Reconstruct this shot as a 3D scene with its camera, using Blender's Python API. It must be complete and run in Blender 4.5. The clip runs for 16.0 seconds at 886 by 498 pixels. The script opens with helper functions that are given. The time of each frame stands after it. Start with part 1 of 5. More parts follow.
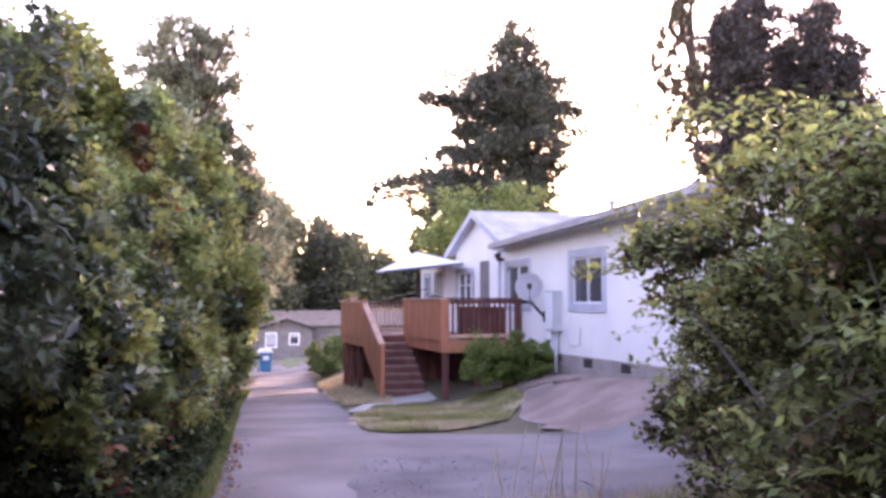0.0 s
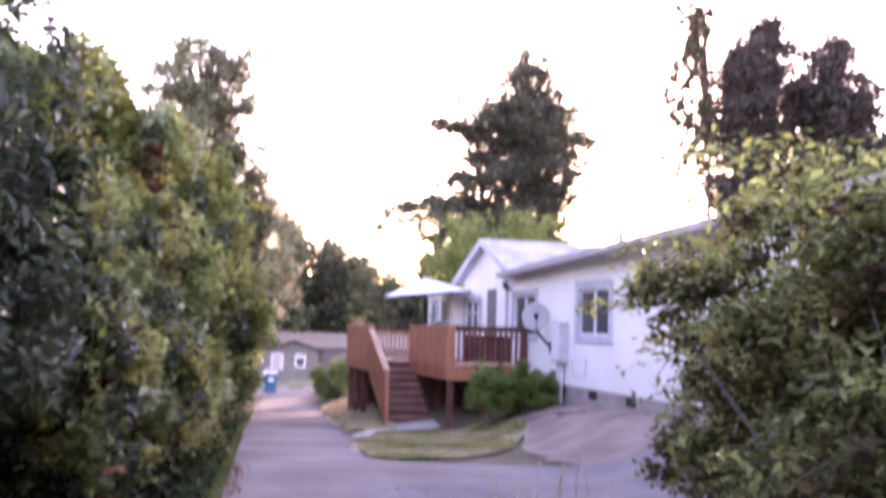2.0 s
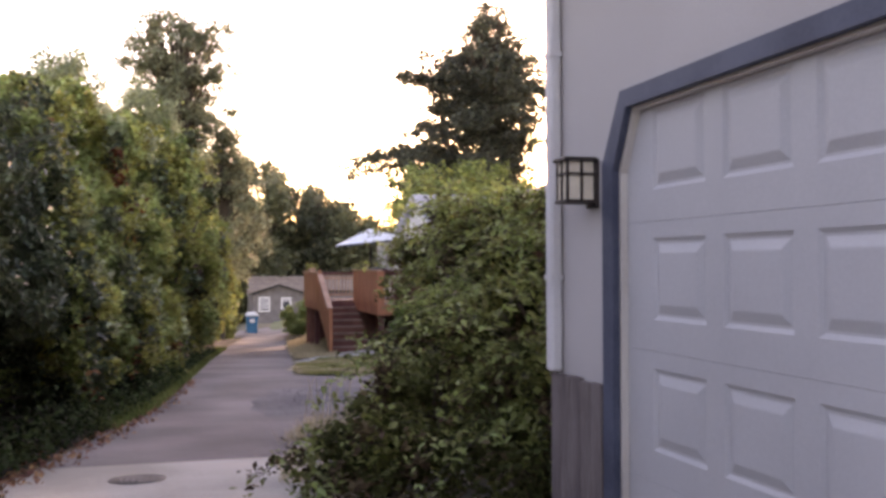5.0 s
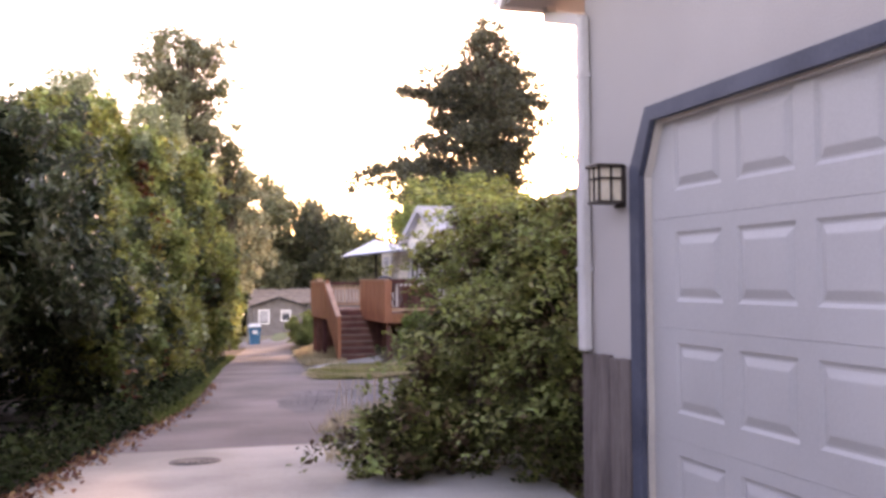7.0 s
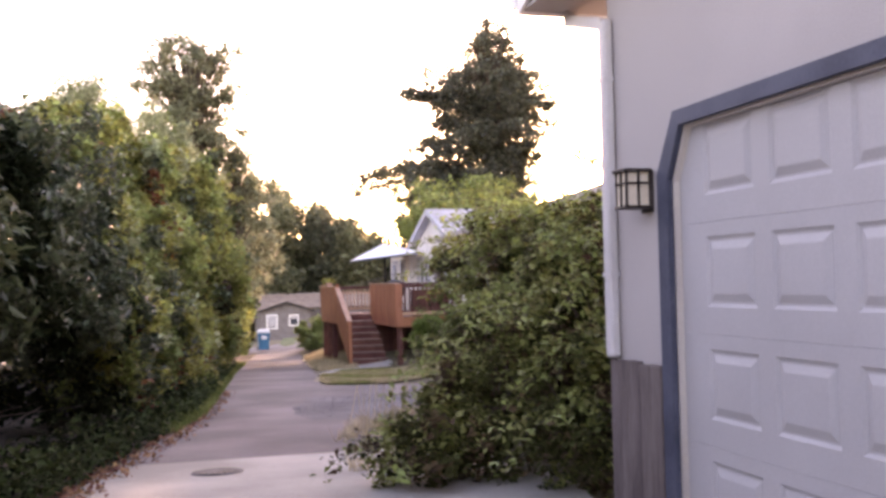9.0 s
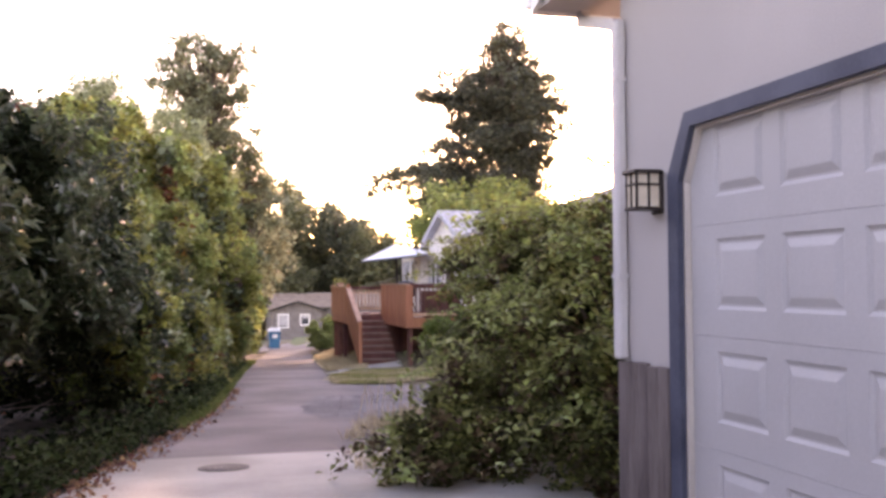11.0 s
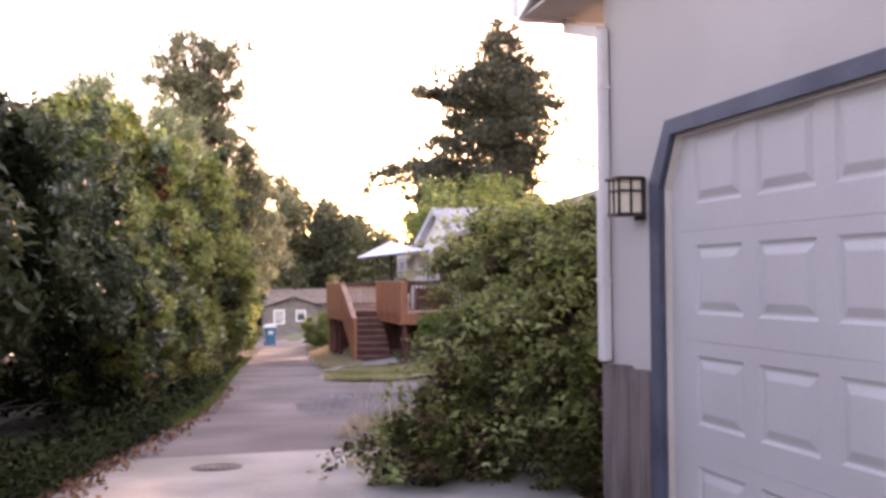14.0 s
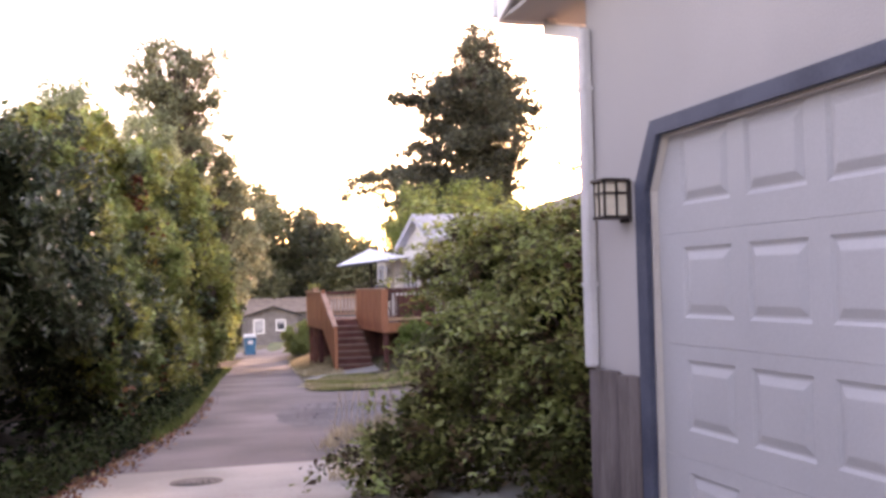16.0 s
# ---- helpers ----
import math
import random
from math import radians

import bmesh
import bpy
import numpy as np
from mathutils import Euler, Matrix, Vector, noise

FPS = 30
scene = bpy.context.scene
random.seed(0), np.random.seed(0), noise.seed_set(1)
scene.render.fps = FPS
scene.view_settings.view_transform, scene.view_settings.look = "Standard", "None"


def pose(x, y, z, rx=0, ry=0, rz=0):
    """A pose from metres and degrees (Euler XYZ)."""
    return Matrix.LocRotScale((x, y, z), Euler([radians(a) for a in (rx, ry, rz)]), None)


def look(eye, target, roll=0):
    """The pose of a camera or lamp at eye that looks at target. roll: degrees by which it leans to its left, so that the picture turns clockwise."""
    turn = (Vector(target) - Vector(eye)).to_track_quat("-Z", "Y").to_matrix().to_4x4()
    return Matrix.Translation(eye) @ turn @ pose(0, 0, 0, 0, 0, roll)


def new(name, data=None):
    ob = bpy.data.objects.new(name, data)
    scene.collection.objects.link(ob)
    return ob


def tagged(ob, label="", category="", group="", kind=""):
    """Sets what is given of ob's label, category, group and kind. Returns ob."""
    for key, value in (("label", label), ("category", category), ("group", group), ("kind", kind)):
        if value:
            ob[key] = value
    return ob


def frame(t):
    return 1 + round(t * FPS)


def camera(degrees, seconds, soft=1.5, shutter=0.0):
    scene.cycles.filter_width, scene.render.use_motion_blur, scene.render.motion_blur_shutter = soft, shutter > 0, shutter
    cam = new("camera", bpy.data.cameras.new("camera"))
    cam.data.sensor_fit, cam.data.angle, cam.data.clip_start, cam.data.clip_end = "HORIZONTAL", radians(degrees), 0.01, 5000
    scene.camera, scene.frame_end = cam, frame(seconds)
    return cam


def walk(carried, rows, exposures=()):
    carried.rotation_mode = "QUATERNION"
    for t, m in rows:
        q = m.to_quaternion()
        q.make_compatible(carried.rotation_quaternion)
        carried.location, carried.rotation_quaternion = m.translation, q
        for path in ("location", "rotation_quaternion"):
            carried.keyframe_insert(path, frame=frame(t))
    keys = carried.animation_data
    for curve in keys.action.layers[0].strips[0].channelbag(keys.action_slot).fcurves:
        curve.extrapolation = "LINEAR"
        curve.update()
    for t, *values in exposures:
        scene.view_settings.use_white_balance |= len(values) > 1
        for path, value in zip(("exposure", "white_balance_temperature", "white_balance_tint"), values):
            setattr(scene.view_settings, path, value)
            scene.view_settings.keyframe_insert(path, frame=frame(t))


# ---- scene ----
cam = camera(49.0, 16.0, soft=3.2, shutter=0.5)
PATH = [
    (0, (-0.085, 2.954, 1.236), (0.455, 4.877, 1.345), -0.1),
    (0.5, (-0.075, 2.938, 1.284), (0.467, 4.862, 1.353), 0.1),
    (1, (-0.075, 2.909, 1.333), (0.467, 4.834, 1.378), -0.1),
    (1.5, (-0.075, 2.903, 1.336), (0.465, 4.828, 1.304), 0.1),
    (2, (-0.068, 2.931, 1.273), (0.452, 4.856, 1.434), 1.6),
    (2.5, (-0.13, 2.732, 1.235), (0.364, 4.638, 1.585), -0.7),
    (3, (-0.18, 2.39, 1.302), (0.32, 4.318, 1.484), -14.8),
    (3.5, (0.012, 1.203, 1.316), (0.537, 3.11, 1.612), -2.5),
    (4, (0.236, -0.059, 1.394), (0.773, 1.86, 1.564), -1.7),
    (4.5, (0.391, -0.936, 1.447), (0.933, 0.989, 1.493), -1.5),
    (4.7, (0.473, -1.28, 1.439), (1.004, 0.648, 1.473), -0.2),
    (7, (0.001, -2.175, 1.311), (0.543, -0.251, 1.373), -0.4),
    (7.5, (-0.027, -2.148, 1.37), (0.52, -0.225, 1.442), -0.3),
    (8, (-0.069, -2.144, 1.368), (0.479, -0.223, 1.451), -0.3),
    (8.5, (-0.099, -2.124, 1.338), (0.444, -0.2, 1.395), -1.4),
    (9, (-0.096, -2.112, 1.347), (0.435, -0.185, 1.413), -1.3),
    (9.5, (-0.103, -2.128, 1.325), (0.416, -0.197, 1.382), -0.7),
    (10, (-0.073, -2.097, 1.324), (0.44, -0.165, 1.393), -0.2),
    (12.3, (-0.107, -2.244, 1.355), (0.391, -0.308, 1.427), -0.6),
    (12.5, (-0.13, -2.296, 1.38), (0.372, -0.361, 1.455), -0.3),
    (13, (-0.123, -2.295, 1.403), (0.387, -0.362, 1.454), -0.4),
    (13.5, (-0.121, -2.289, 1.411), (0.393, -0.357, 1.465), -1.6),
    (14, (-0.048, -2.216, 1.376), (0.466, -0.284, 1.437), -0.4),
    (14.5, (0.009, -2.157, 1.384), (0.529, -0.228, 1.463), 1.3),
    (15, (0.016, -2.106, 1.389), (0.551, -0.18, 1.468), 0.1),
    (15.5, (-0.015, -2.093, 1.384), (0.53, -0.17, 1.46), -0.3),
    (16, (-0.035, -2.101, 1.377), (0.52, -0.18, 1.451), -1.3),
]
EXPOSURES = [(0, 3.5, 7300, 62), (0.5, 3.4, 7300, 60), (1.0, 3.5, 7300, 60), (1.5, 3.55, 7300, 60), (2.0, 3.6, 7300, 66), (2.2, 3.5, 7300, 66), (2.9, 2.25, 7400, 50), (3.4, 1.5, 7300, 44), (4.0, 1.1, 7500, 44), (4.4, 1.75, 8000, 46), (4.7, 2.5, 8700, 46), (6.8, 3.3, 9100, 52), (16, 3.3, 9100, 52)]
walk(cam, [(t, look(eye, target, roll)) for t, eye, target, roll in PATH], EXPOSURES)

# ---------------------------------------------------------------- light
SUN_EL, SUN_AZ = 9.0, 24.0
world = bpy.data.worlds.new("evening_sky")
scene.world = world
world.use_nodes = True
wn = world.node_tree.nodes
sky = wn.new("ShaderNodeTexSky")
sky.sky_type, sky.sun_disc = "NISHITA", False
sky.sun_elevation, sky.sun_rotation = radians(SUN_EL), radians(SUN_AZ)
sky.air_density, sky.dust_density, sky.ozone_density = 1.0, 0.7, 1.5
wn["Background"].inputs["Strength"].default_value = 0.15
world.node_tree.links.new(sky.outputs[0], wn["Background"].inputs[0])
sun = new("sun", bpy.data.lights.new("sun", "SUN"))
sun.data.energy, sun.data.angle, sun.data.color = 0.9, radians(0.6), (1.0, 0.86, 0.68)
sun_from = Vector((math.sin(radians(SUN_AZ)) * math.cos(radians(SUN_EL)), math.cos(radians(SUN_AZ)) * math.cos(radians(SUN_EL)), math.sin(radians(SUN_EL))))
sun.matrix_world = look(sun_from * 90, (0, 0, 0))

# ---------------------------------------------------------------- materials
def mat(name, c1, c2, rough=0.7, scale=6.0, fine=60.0, bump=0.25, metal=0.0, spec=0.4, vary=0.0, island=0.0, through_light=0.0, stretch=(1, 1, 1), contrast=(0.35, 0.65)):
    """Two-tone surface: broad stains, fine grain, bump, and a shift from piece to piece or leaf to leaf."""
    m = bpy.data.materials.new(name)
    m.use_nodes = True
    nt = m.node_tree
    n, l = nt.nodes, nt.links
    p = n["Principled BSDF"]
    tc = n.new("ShaderNodeTexCoord")
    mp = n.new("ShaderNodeMapping")
    mp.inputs["Scale"].default_value = stretch
    l.new(tc.outputs["Object"], mp.inputs[0])
    a = n.new("ShaderNodeTexNoise")
    a.inputs["Scale"].default_value, a.inputs["Detail"].default_value = scale, 5
    b = n.new("ShaderNodeTexNoise")
    b.inputs["Scale"].default_value, b.inputs["Detail"].default_value = fine, 4
    l.new(mp.outputs[0], a.inputs[0])
    l.new(mp.outputs[0], b.inputs[0])
    ramp = n.new("ShaderNodeValToRGB")
    ramp.color_ramp.elements[0].position, ramp.color_ramp.elements[1].position = contrast
    ramp.color_ramp.elements[0].color, ramp.color_ramp.elements[1].color = (*c1, 1), (*c2, 1)
    add = n.new("ShaderNodeMath")
    add.operation = "MULTIPLY_ADD"
    add.inputs[1].default_value = 0.35
    l.new(b.outputs["Fac"], add.inputs[0])
    sub = n.new("ShaderNodeMath")
    sub.operation = "ADD"
    sub.inputs[1].default_value = -0.17
    l.new(a.outputs["Fac"], sub.inputs[0])
    l.new(sub.outputs[0], add.inputs[2])
    l.new(add.outputs[0], ramp.inputs[0])
    colour = ramp.outputs[0]
    if vary or island:
        hsv = n.new("ShaderNodeHueSaturation")
        if island:
            src = n.new("ShaderNodeNewGeometry").outputs["Random Per Island"]
        else:
            src = n.new("ShaderNodeObjectInfo").outputs["Random"]
        r = n.new("ShaderNodeMapRange")
        k = vary or island
        r.inputs[3].default_value, r.inputs[4].default_value = 1 - k, 1 + k
        l.new(src, r.inputs[0])
        l.new(r.outputs[0], hsv.inputs["Value"])
        r2 = n.new("ShaderNodeMapRange")
        r2.inputs[3].default_value, r2.inputs[4].default_value = 0.5 - 0.06 * k, 0.5 + 0.045 * k
        l.new(src, r2.inputs[0])
        l.new(r2.outputs[0], hsv.inputs["Hue"])
        l.new(colour, hsv.inputs["Color"])
        colour = hsv.outputs[0]
    l.new(colour, p.inputs["Base Color"])
    p.inputs["Roughness"].default_value, p.inputs["Metallic"].default_value = rough, metal
    p.inputs["Specular IOR Level"].default_value = spec
    if bump:
        bp = n.new("ShaderNodeBump")
        bp.inputs["Strength"].default_value, bp.inputs["Distance"].default_value = bump, 0.02
        l.new(b.outputs["Fac"], bp.inputs["Height"])
        l.new(bp.outputs[0], p.inputs["Normal"])
    if through_light:
        t = n.new("ShaderNodeBsdfTranslucent")
        mix = n.new("ShaderNodeMixShader")
        mix.inputs[0].default_value = through_light
        l.new(colour, t.inputs[0])
        l.new(p.outputs[0], mix.inputs[1])
        l.new(t.outputs[0], mix.inputs[2])
        l.new(mix.outputs[0], n["Material Output"].inputs[0])
    return m


def leaf_mat(name, c1, c2, scale=0.6, light=0.35, rough=0.5, island=0.45, spec=0.35):
    return mat(name, c1, c2, rough, scale, 9.0, 0.0, spec=spec, island=island, through_light=light, contrast=(0.3, 0.7))


M = {
    "earth": mat("earth", (0.10, 0.085, 0.05), (0.16, 0.13, 0.075), 0.95, 0.6, 18, 0.5),
    "asphalt": mat("asphalt", (0.118, 0.102, 0.099), (0.245, 0.218, 0.212), 0.9, 0.5, 70, 0.5, contrast=(0.36, 0.66)),
    "asphalt_old": mat("asphalt_old", (0.10, 0.092, 0.096), (0.19, 0.178, 0.18), 0.95, 1.1, 45, 0.8),
    "concrete": mat("concrete", (0.29, 0.272, 0.238), (0.45, 0.42, 0.375), 0.9, 0.9, 50, 0.3),
    "dirt": mat("dirt", (0.22, 0.155, 0.13), (0.34, 0.25, 0.215), 0.95, 1.4, 30, 0.5),
    "lawn_green": mat("lawn_green", (0.06, 0.09, 0.03), (0.13, 0.15, 0.06), 0.95, 1.2, 22, 0.6),
    "lawn": mat("lawn", (0.19, 0.19, 0.08), (0.52, 0.42, 0.28), 0.95, 2.6, 26, 0.6),
    "dry_grass": mat("dry_grass", (0.40, 0.33, 0.20), (0.58, 0.48, 0.31), 0.9, 2.0, 30, 0.3, island=0.3, through_light=0.3),
    "grass": mat("grass", (0.17, 0.20, 0.065), (0.36, 0.34, 0.14), 0.85, 1.2, 30, 0.0, island=0.4, through_light=0.3),
    "lane_verge": mat("lane_verge", (0.08, 0.125, 0.03), (0.20, 0.23, 0.075), 0.85, 1.2, 30, 0.0, island=0.4, through_light=0.3),
    "litter": mat("litter", (0.20, 0.085, 0.045), (0.32, 0.16, 0.085), 0.9, 3, 20, 0.0, island=0.5),
    "stone": mat("stone", (0.16, 0.145, 0.145), (0.26, 0.235, 0.225), 0.9, 5, 40, 0.5, island=0.25),
    "iron": mat("iron", (0.10, 0.09, 0.083), (0.17, 0.15, 0.14), 0.7, 9, 60, 0.5, metal=0.4),
    "stucco": mat("stucco", (0.43, 0.39, 0.368), (0.50, 0.455, 0.43), 0.85, 0.7, 90, 0.15),
    "white_paint": mat("white_paint", (0.78, 0.755, 0.725), (0.85, 0.825, 0.795), 0.6, 1.2, 40, 0.08),
    "spout_paint": mat("spout_paint", (0.53, 0.50, 0.485), (0.61, 0.575, 0.555), 0.6, 2.0, 40, 0.08),
    "door_paint": mat("door_paint", (0.42, 0.398, 0.392), (0.485, 0.463, 0.457), 0.55, 0.9, 80, 0.06),
    "blue_trim": mat("blue_trim", (0.042, 0.048, 0.075), (0.075, 0.085, 0.12), 0.65, 3, 50, 0.1),
    "grey_trim": mat("grey_trim", (0.42, 0.43, 0.49), (0.50, 0.51, 0.56), 0.65, 3, 50, 0.1),
    "jamb": mat("jamb", (0.50, 0.44, 0.39), (0.58, 0.52, 0.46), 0.7, 2, 50, 0.1),
    "weathered_wood": mat("weathered_wood", (0.10, 0.075, 0.07), (0.19, 0.15, 0.14), 0.9, 3, 30, 0.4, vary=0.15, stretch=(3, 3, 0.4)),
    "deck_red": mat("deck_red", (0.36, 0.125, 0.06), (0.50, 0.19, 0.095), 0.65, 2.0, 30, 0.25, vary=0.07, stretch=(3, 3, 0.6)),
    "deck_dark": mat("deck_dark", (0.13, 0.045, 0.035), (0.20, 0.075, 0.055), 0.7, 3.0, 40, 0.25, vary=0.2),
    "deck_cap": mat("deck_cap", (0.44, 0.23, 0.145), (0.60, 0.35, 0.23), 0.7, 3.0, 40, 0.25, vary=0.1),
    "tread": mat("tread", (0.19, 0.11, 0.085), (0.29, 0.18, 0.14), 0.75, 3.0, 40, 0.3, vary=0.15),
    "block": mat("block", (0.30, 0.25, 0.23), (0.38, 0.32, 0.30), 0.9, 2.0, 60, 0.3, vary=0.08),
    "roof_pale": mat("roof_pale", (0.36, 0.34, 0.35), (0.50, 0.48, 0.49), 0.8, 2.0, 50, 0.4, vary=0.1),
    "roof_tan": mat("roof_tan", (0.23, 0.165, 0.125), (0.33, 0.245, 0.19), 0.9, 2.0, 50, 0.4, vary=0.1),
    "gutter": mat("gutter", (0.30, 0.28, 0.28), (0.40, 0.37, 0.37), 0.5, 2.0, 50, 0.05),
    "grey_siding": mat("grey_siding", (0.15, 0.13, 0.125), (0.21, 0.185, 0.175), 0.85, 2.0, 40, 0.2),
    "dark": mat("dark", (0.015, 0.014, 0.014), (0.03, 0.028, 0.028), 0.6, 3, 40, 0.1),
    "black_metal": mat("black_metal", (0.035, 0.024, 0.02), (0.06, 0.045, 0.04), 0.5, 6, 60, 0.1, metal=0.3),
    "cream_glass": mat("cream_glass", (0.62, 0.52, 0.40), (0.74, 0.64, 0.50), 0.3, 4, 30, 0.0),
    "canvas": mat("canvas", (0.74, 0.74, 0.76), (0.82, 0.82, 0.83), 0.8, 2, 60, 0.1, through_light=0.08),
    "dish": mat("dish", (0.50, 0.50, 0.52), (0.60, 0.60, 0.61), 0.45, 2, 60, 0.05),
    "grey_metal": mat("grey_metal", (0.44, 0.45, 0.47), (0.54, 0.55, 0.57), 0.5, 3, 60, 0.05, metal=0.2),
    "blue_plastic": mat("blue_plastic", (0.015, 0.15, 0.27), (0.025, 0.20, 0.35), 0.45, 2, 40, 0.05),
    "white_plastic": mat("white_plastic", (0.72, 0.73, 0.75), (0.80, 0.81, 0.82), 0.4, 2, 40, 0.05),
    "bark": mat("bark", (0.055, 0.042, 0.034), (0.12, 0.095, 0.075), 0.95, 6, 40, 0.8, stretch=(1, 1, 0.3)),
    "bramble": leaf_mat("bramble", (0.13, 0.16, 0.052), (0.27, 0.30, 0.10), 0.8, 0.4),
    "hedge_dark": leaf_mat("hedge_dark", (0.042, 0.058, 0.030), (0.11, 0.135, 0.062), 0.7, 0.3, 0.4, spec=0.45),
    "hedge_green": leaf_mat("hedge_green", (0.16, 0.21, 0.075), (0.32, 0.365, 0.12), 0.6, 0.45),
    "hedge_yellow": leaf_mat("hedge_yellow", (0.20, 0.215, 0.06), (0.36, 0.35, 0.10), 0.6, 0.45),
    "hedge_pale": leaf_mat("hedge_pale", (0.24, 0.28, 0.16), (0.42, 0.45, 0.27), 0.6, 0.4),
    "hedge_ivy": leaf_mat("hedge_ivy", (0.022, 0.036, 0.014), (0.056, 0.076, 0.028), 0.7, 0.2, 0.8, spec=0.12),
    # Near-black leaf tone: the hollow's shade is put into the colour.
    "shade_leaf": leaf_mat("shade_leaf", (0.008, 0.013, 0.006), (0.022, 0.028, 0.012), 0.7, 0.1, 0.9, spec=0.05),
    # Inner and low bramble leaves, with shade put into the colour.
    "bramble_shade": leaf_mat("bramble_shade", (0.036, 0.042, 0.016), (0.088, 0.095, 0.032), 0.7, 0.3, 0.7, spec=0.12),
    "laurel_light": leaf_mat("laurel_light", (0.04, 0.056, 0.032), (0.10, 0.122, 0.066), 0.6, 0.15, 0.4),
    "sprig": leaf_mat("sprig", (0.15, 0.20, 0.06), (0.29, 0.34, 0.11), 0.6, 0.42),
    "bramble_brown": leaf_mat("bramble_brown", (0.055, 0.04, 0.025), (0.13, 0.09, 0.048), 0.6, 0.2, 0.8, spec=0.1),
    # Soil tone darkened to hold the shade below the shrubs.
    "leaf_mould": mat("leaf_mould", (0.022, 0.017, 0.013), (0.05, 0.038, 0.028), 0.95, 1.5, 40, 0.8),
    "red_leaf": leaf_mat("red_leaf", (0.16, 0.05, 0.025), (0.26, 0.09, 0.04), 0.6, 0.35),
    "tree_dark": leaf_mat("tree_dark", (0.075, 0.082, 0.062), (0.145, 0.155, 0.105), 0.2, 0.4),
    "tree_mid": leaf_mat("tree_mid", (0.17, 0.195, 0.13), (0.29, 0.31, 0.195), 0.2, 0.5),
    "tree_far": leaf_mat("tree_far", (0.12, 0.135, 0.075), (0.22, 0.23, 0.125), 0.1, 0.45),
    "tree_far_dark": leaf_mat("tree_far_dark", (0.07, 0.085, 0.055), (0.14, 0.155, 0.095), 0.1, 0.35),
    "fir": leaf_mat("fir", (0.06, 0.055, 0.05), (0.11, 0.095, 0.085), 0.2, 0.35),
    "birch_leaf": leaf_mat("birch_leaf", (0.09, 0.085, 0.055), (0.15, 0.13, 0.08), 0.2, 0.4),
    "shrub": leaf_mat("shrub", (0.095, 0.162, 0.034), (0.189, 0.257, 0.068), 1.5, 0.35),
}
glass = bpy.data.materials.new("window_glass")
glass.use_nodes = True
gp = glass.node_tree.nodes["Principled BSDF"]
gp.inputs["Base Color"].default_value = (0.05, 0.055, 0.07, 1)
gp.inputs["Roughness"].default_value = 0.2
gp.inputs["Specular IOR Level"].default_value = 0.7
M["glass"] = glass

# ---------------------------------------------------------------- builders
rng = np.random.default_rng(7)


def thing(name, place, label, category, group="", kind=""):
    e = new(name)
    e.location = place
    return tagged(e, label, category, group, kind)


def part(name, bm, material, parent=None, label="", smooth=False):
    """Links a bmesh, written in world places, as one mesh object under its thing."""
    me = bm
    if isinstance(bm, bmesh.types.BMesh):
        me = bpy.data.meshes.new(name)
        bmesh.ops.recalc_face_normals(bm, faces=bm.faces)
        bm.to_mesh(me)
        bm.free()
    if smooth:
        me.polygons.foreach_set("use_smooth", [True] * len(me.polygons))
    me.materials.append(M[material] if isinstance(material, str) else material)
    ob = new(name, me)
    if parent is not None:
        ob.parent = parent
        up, off = parent, Vector((0, 0, 0))
        while up:
            off += up.location
            up = up.parent
        ob.location = -off
    return tagged(ob, label)


def box(x0, x1, y0, y1, z0, z1, bevel=0.0, bm=None):
    made = bmesh.new()
    vs = [made.verts.new((x, y, z)) for x in (x0, x1) for y in (y0, y1) for z in (z0, z1)]
    for q in ((0, 1, 3, 2), (4, 6, 7, 5), (0, 4, 5, 1), (2, 3, 7, 6), (0, 2, 6, 4), (1, 5, 7, 3)):
        made.faces.new([vs[i] for i in q])
    if bevel:
        bmesh.ops.bevel(made, geom=made.edges[:], offset=bevel, segments=1, affect="EDGES")
    if bm is None:
        return made
    me = bpy.data.meshes.new("t")
    made.to_mesh(me)
    made.free()
    bm.from_mesh(me)
    bpy.data.meshes.remove(me)
    return bm


def prism(poly, axis, a, b, bm=None):
    """A flat outline (pairs across the two other axes, in xyz order) drawn out along an axis from a to b."""
    bm = bm or bmesh.new()
    def at(p, v):
        return {"x": (v, p[0], p[1]), "y": (p[0], v, p[1]), "z": (p[0], p[1], v)}[axis]
    lo, hi = [bm.verts.new(at(p, a)) for p in poly], [bm.verts.new(at(p, b)) for p in poly]
    bm.faces.new(lo)
    bm.faces.new(hi[::-1])
    for i in range(len(poly)):
        j = (i + 1) % len(poly)
        bm.faces.new((lo[i], lo[j], hi[j], hi[i]))
    return bm


def beam(p, q, w, h, bm=None):
    """A bar of rectangular section from p to q."""
    bm = bm or bmesh.new()
    p, q = Vector(p), Vector(q)
    d = (q - p).normalized()
    side = d.cross(Vector((0, 0, 1)))
    side = (side if side.length > 1e-3 else Vector((1, 0, 0))).normalized()
    up = side.cross(d)
    ring = [[bm.verts.new(e + side * (sx * w / 2) + up * (sz * h / 2)) for sx, sz in ((-1, -1), (1, -1), (1, 1), (-1, 1))] for e in (p, q)]
    bm.faces.new(ring[0])
    bm.faces.new(ring[1][::-1])
    for i in range(4):
        bm.faces.new((ring[0][i], ring[0][(i + 1) % 4], ring[1][(i + 1) % 4], ring[1][i]))
    return bm


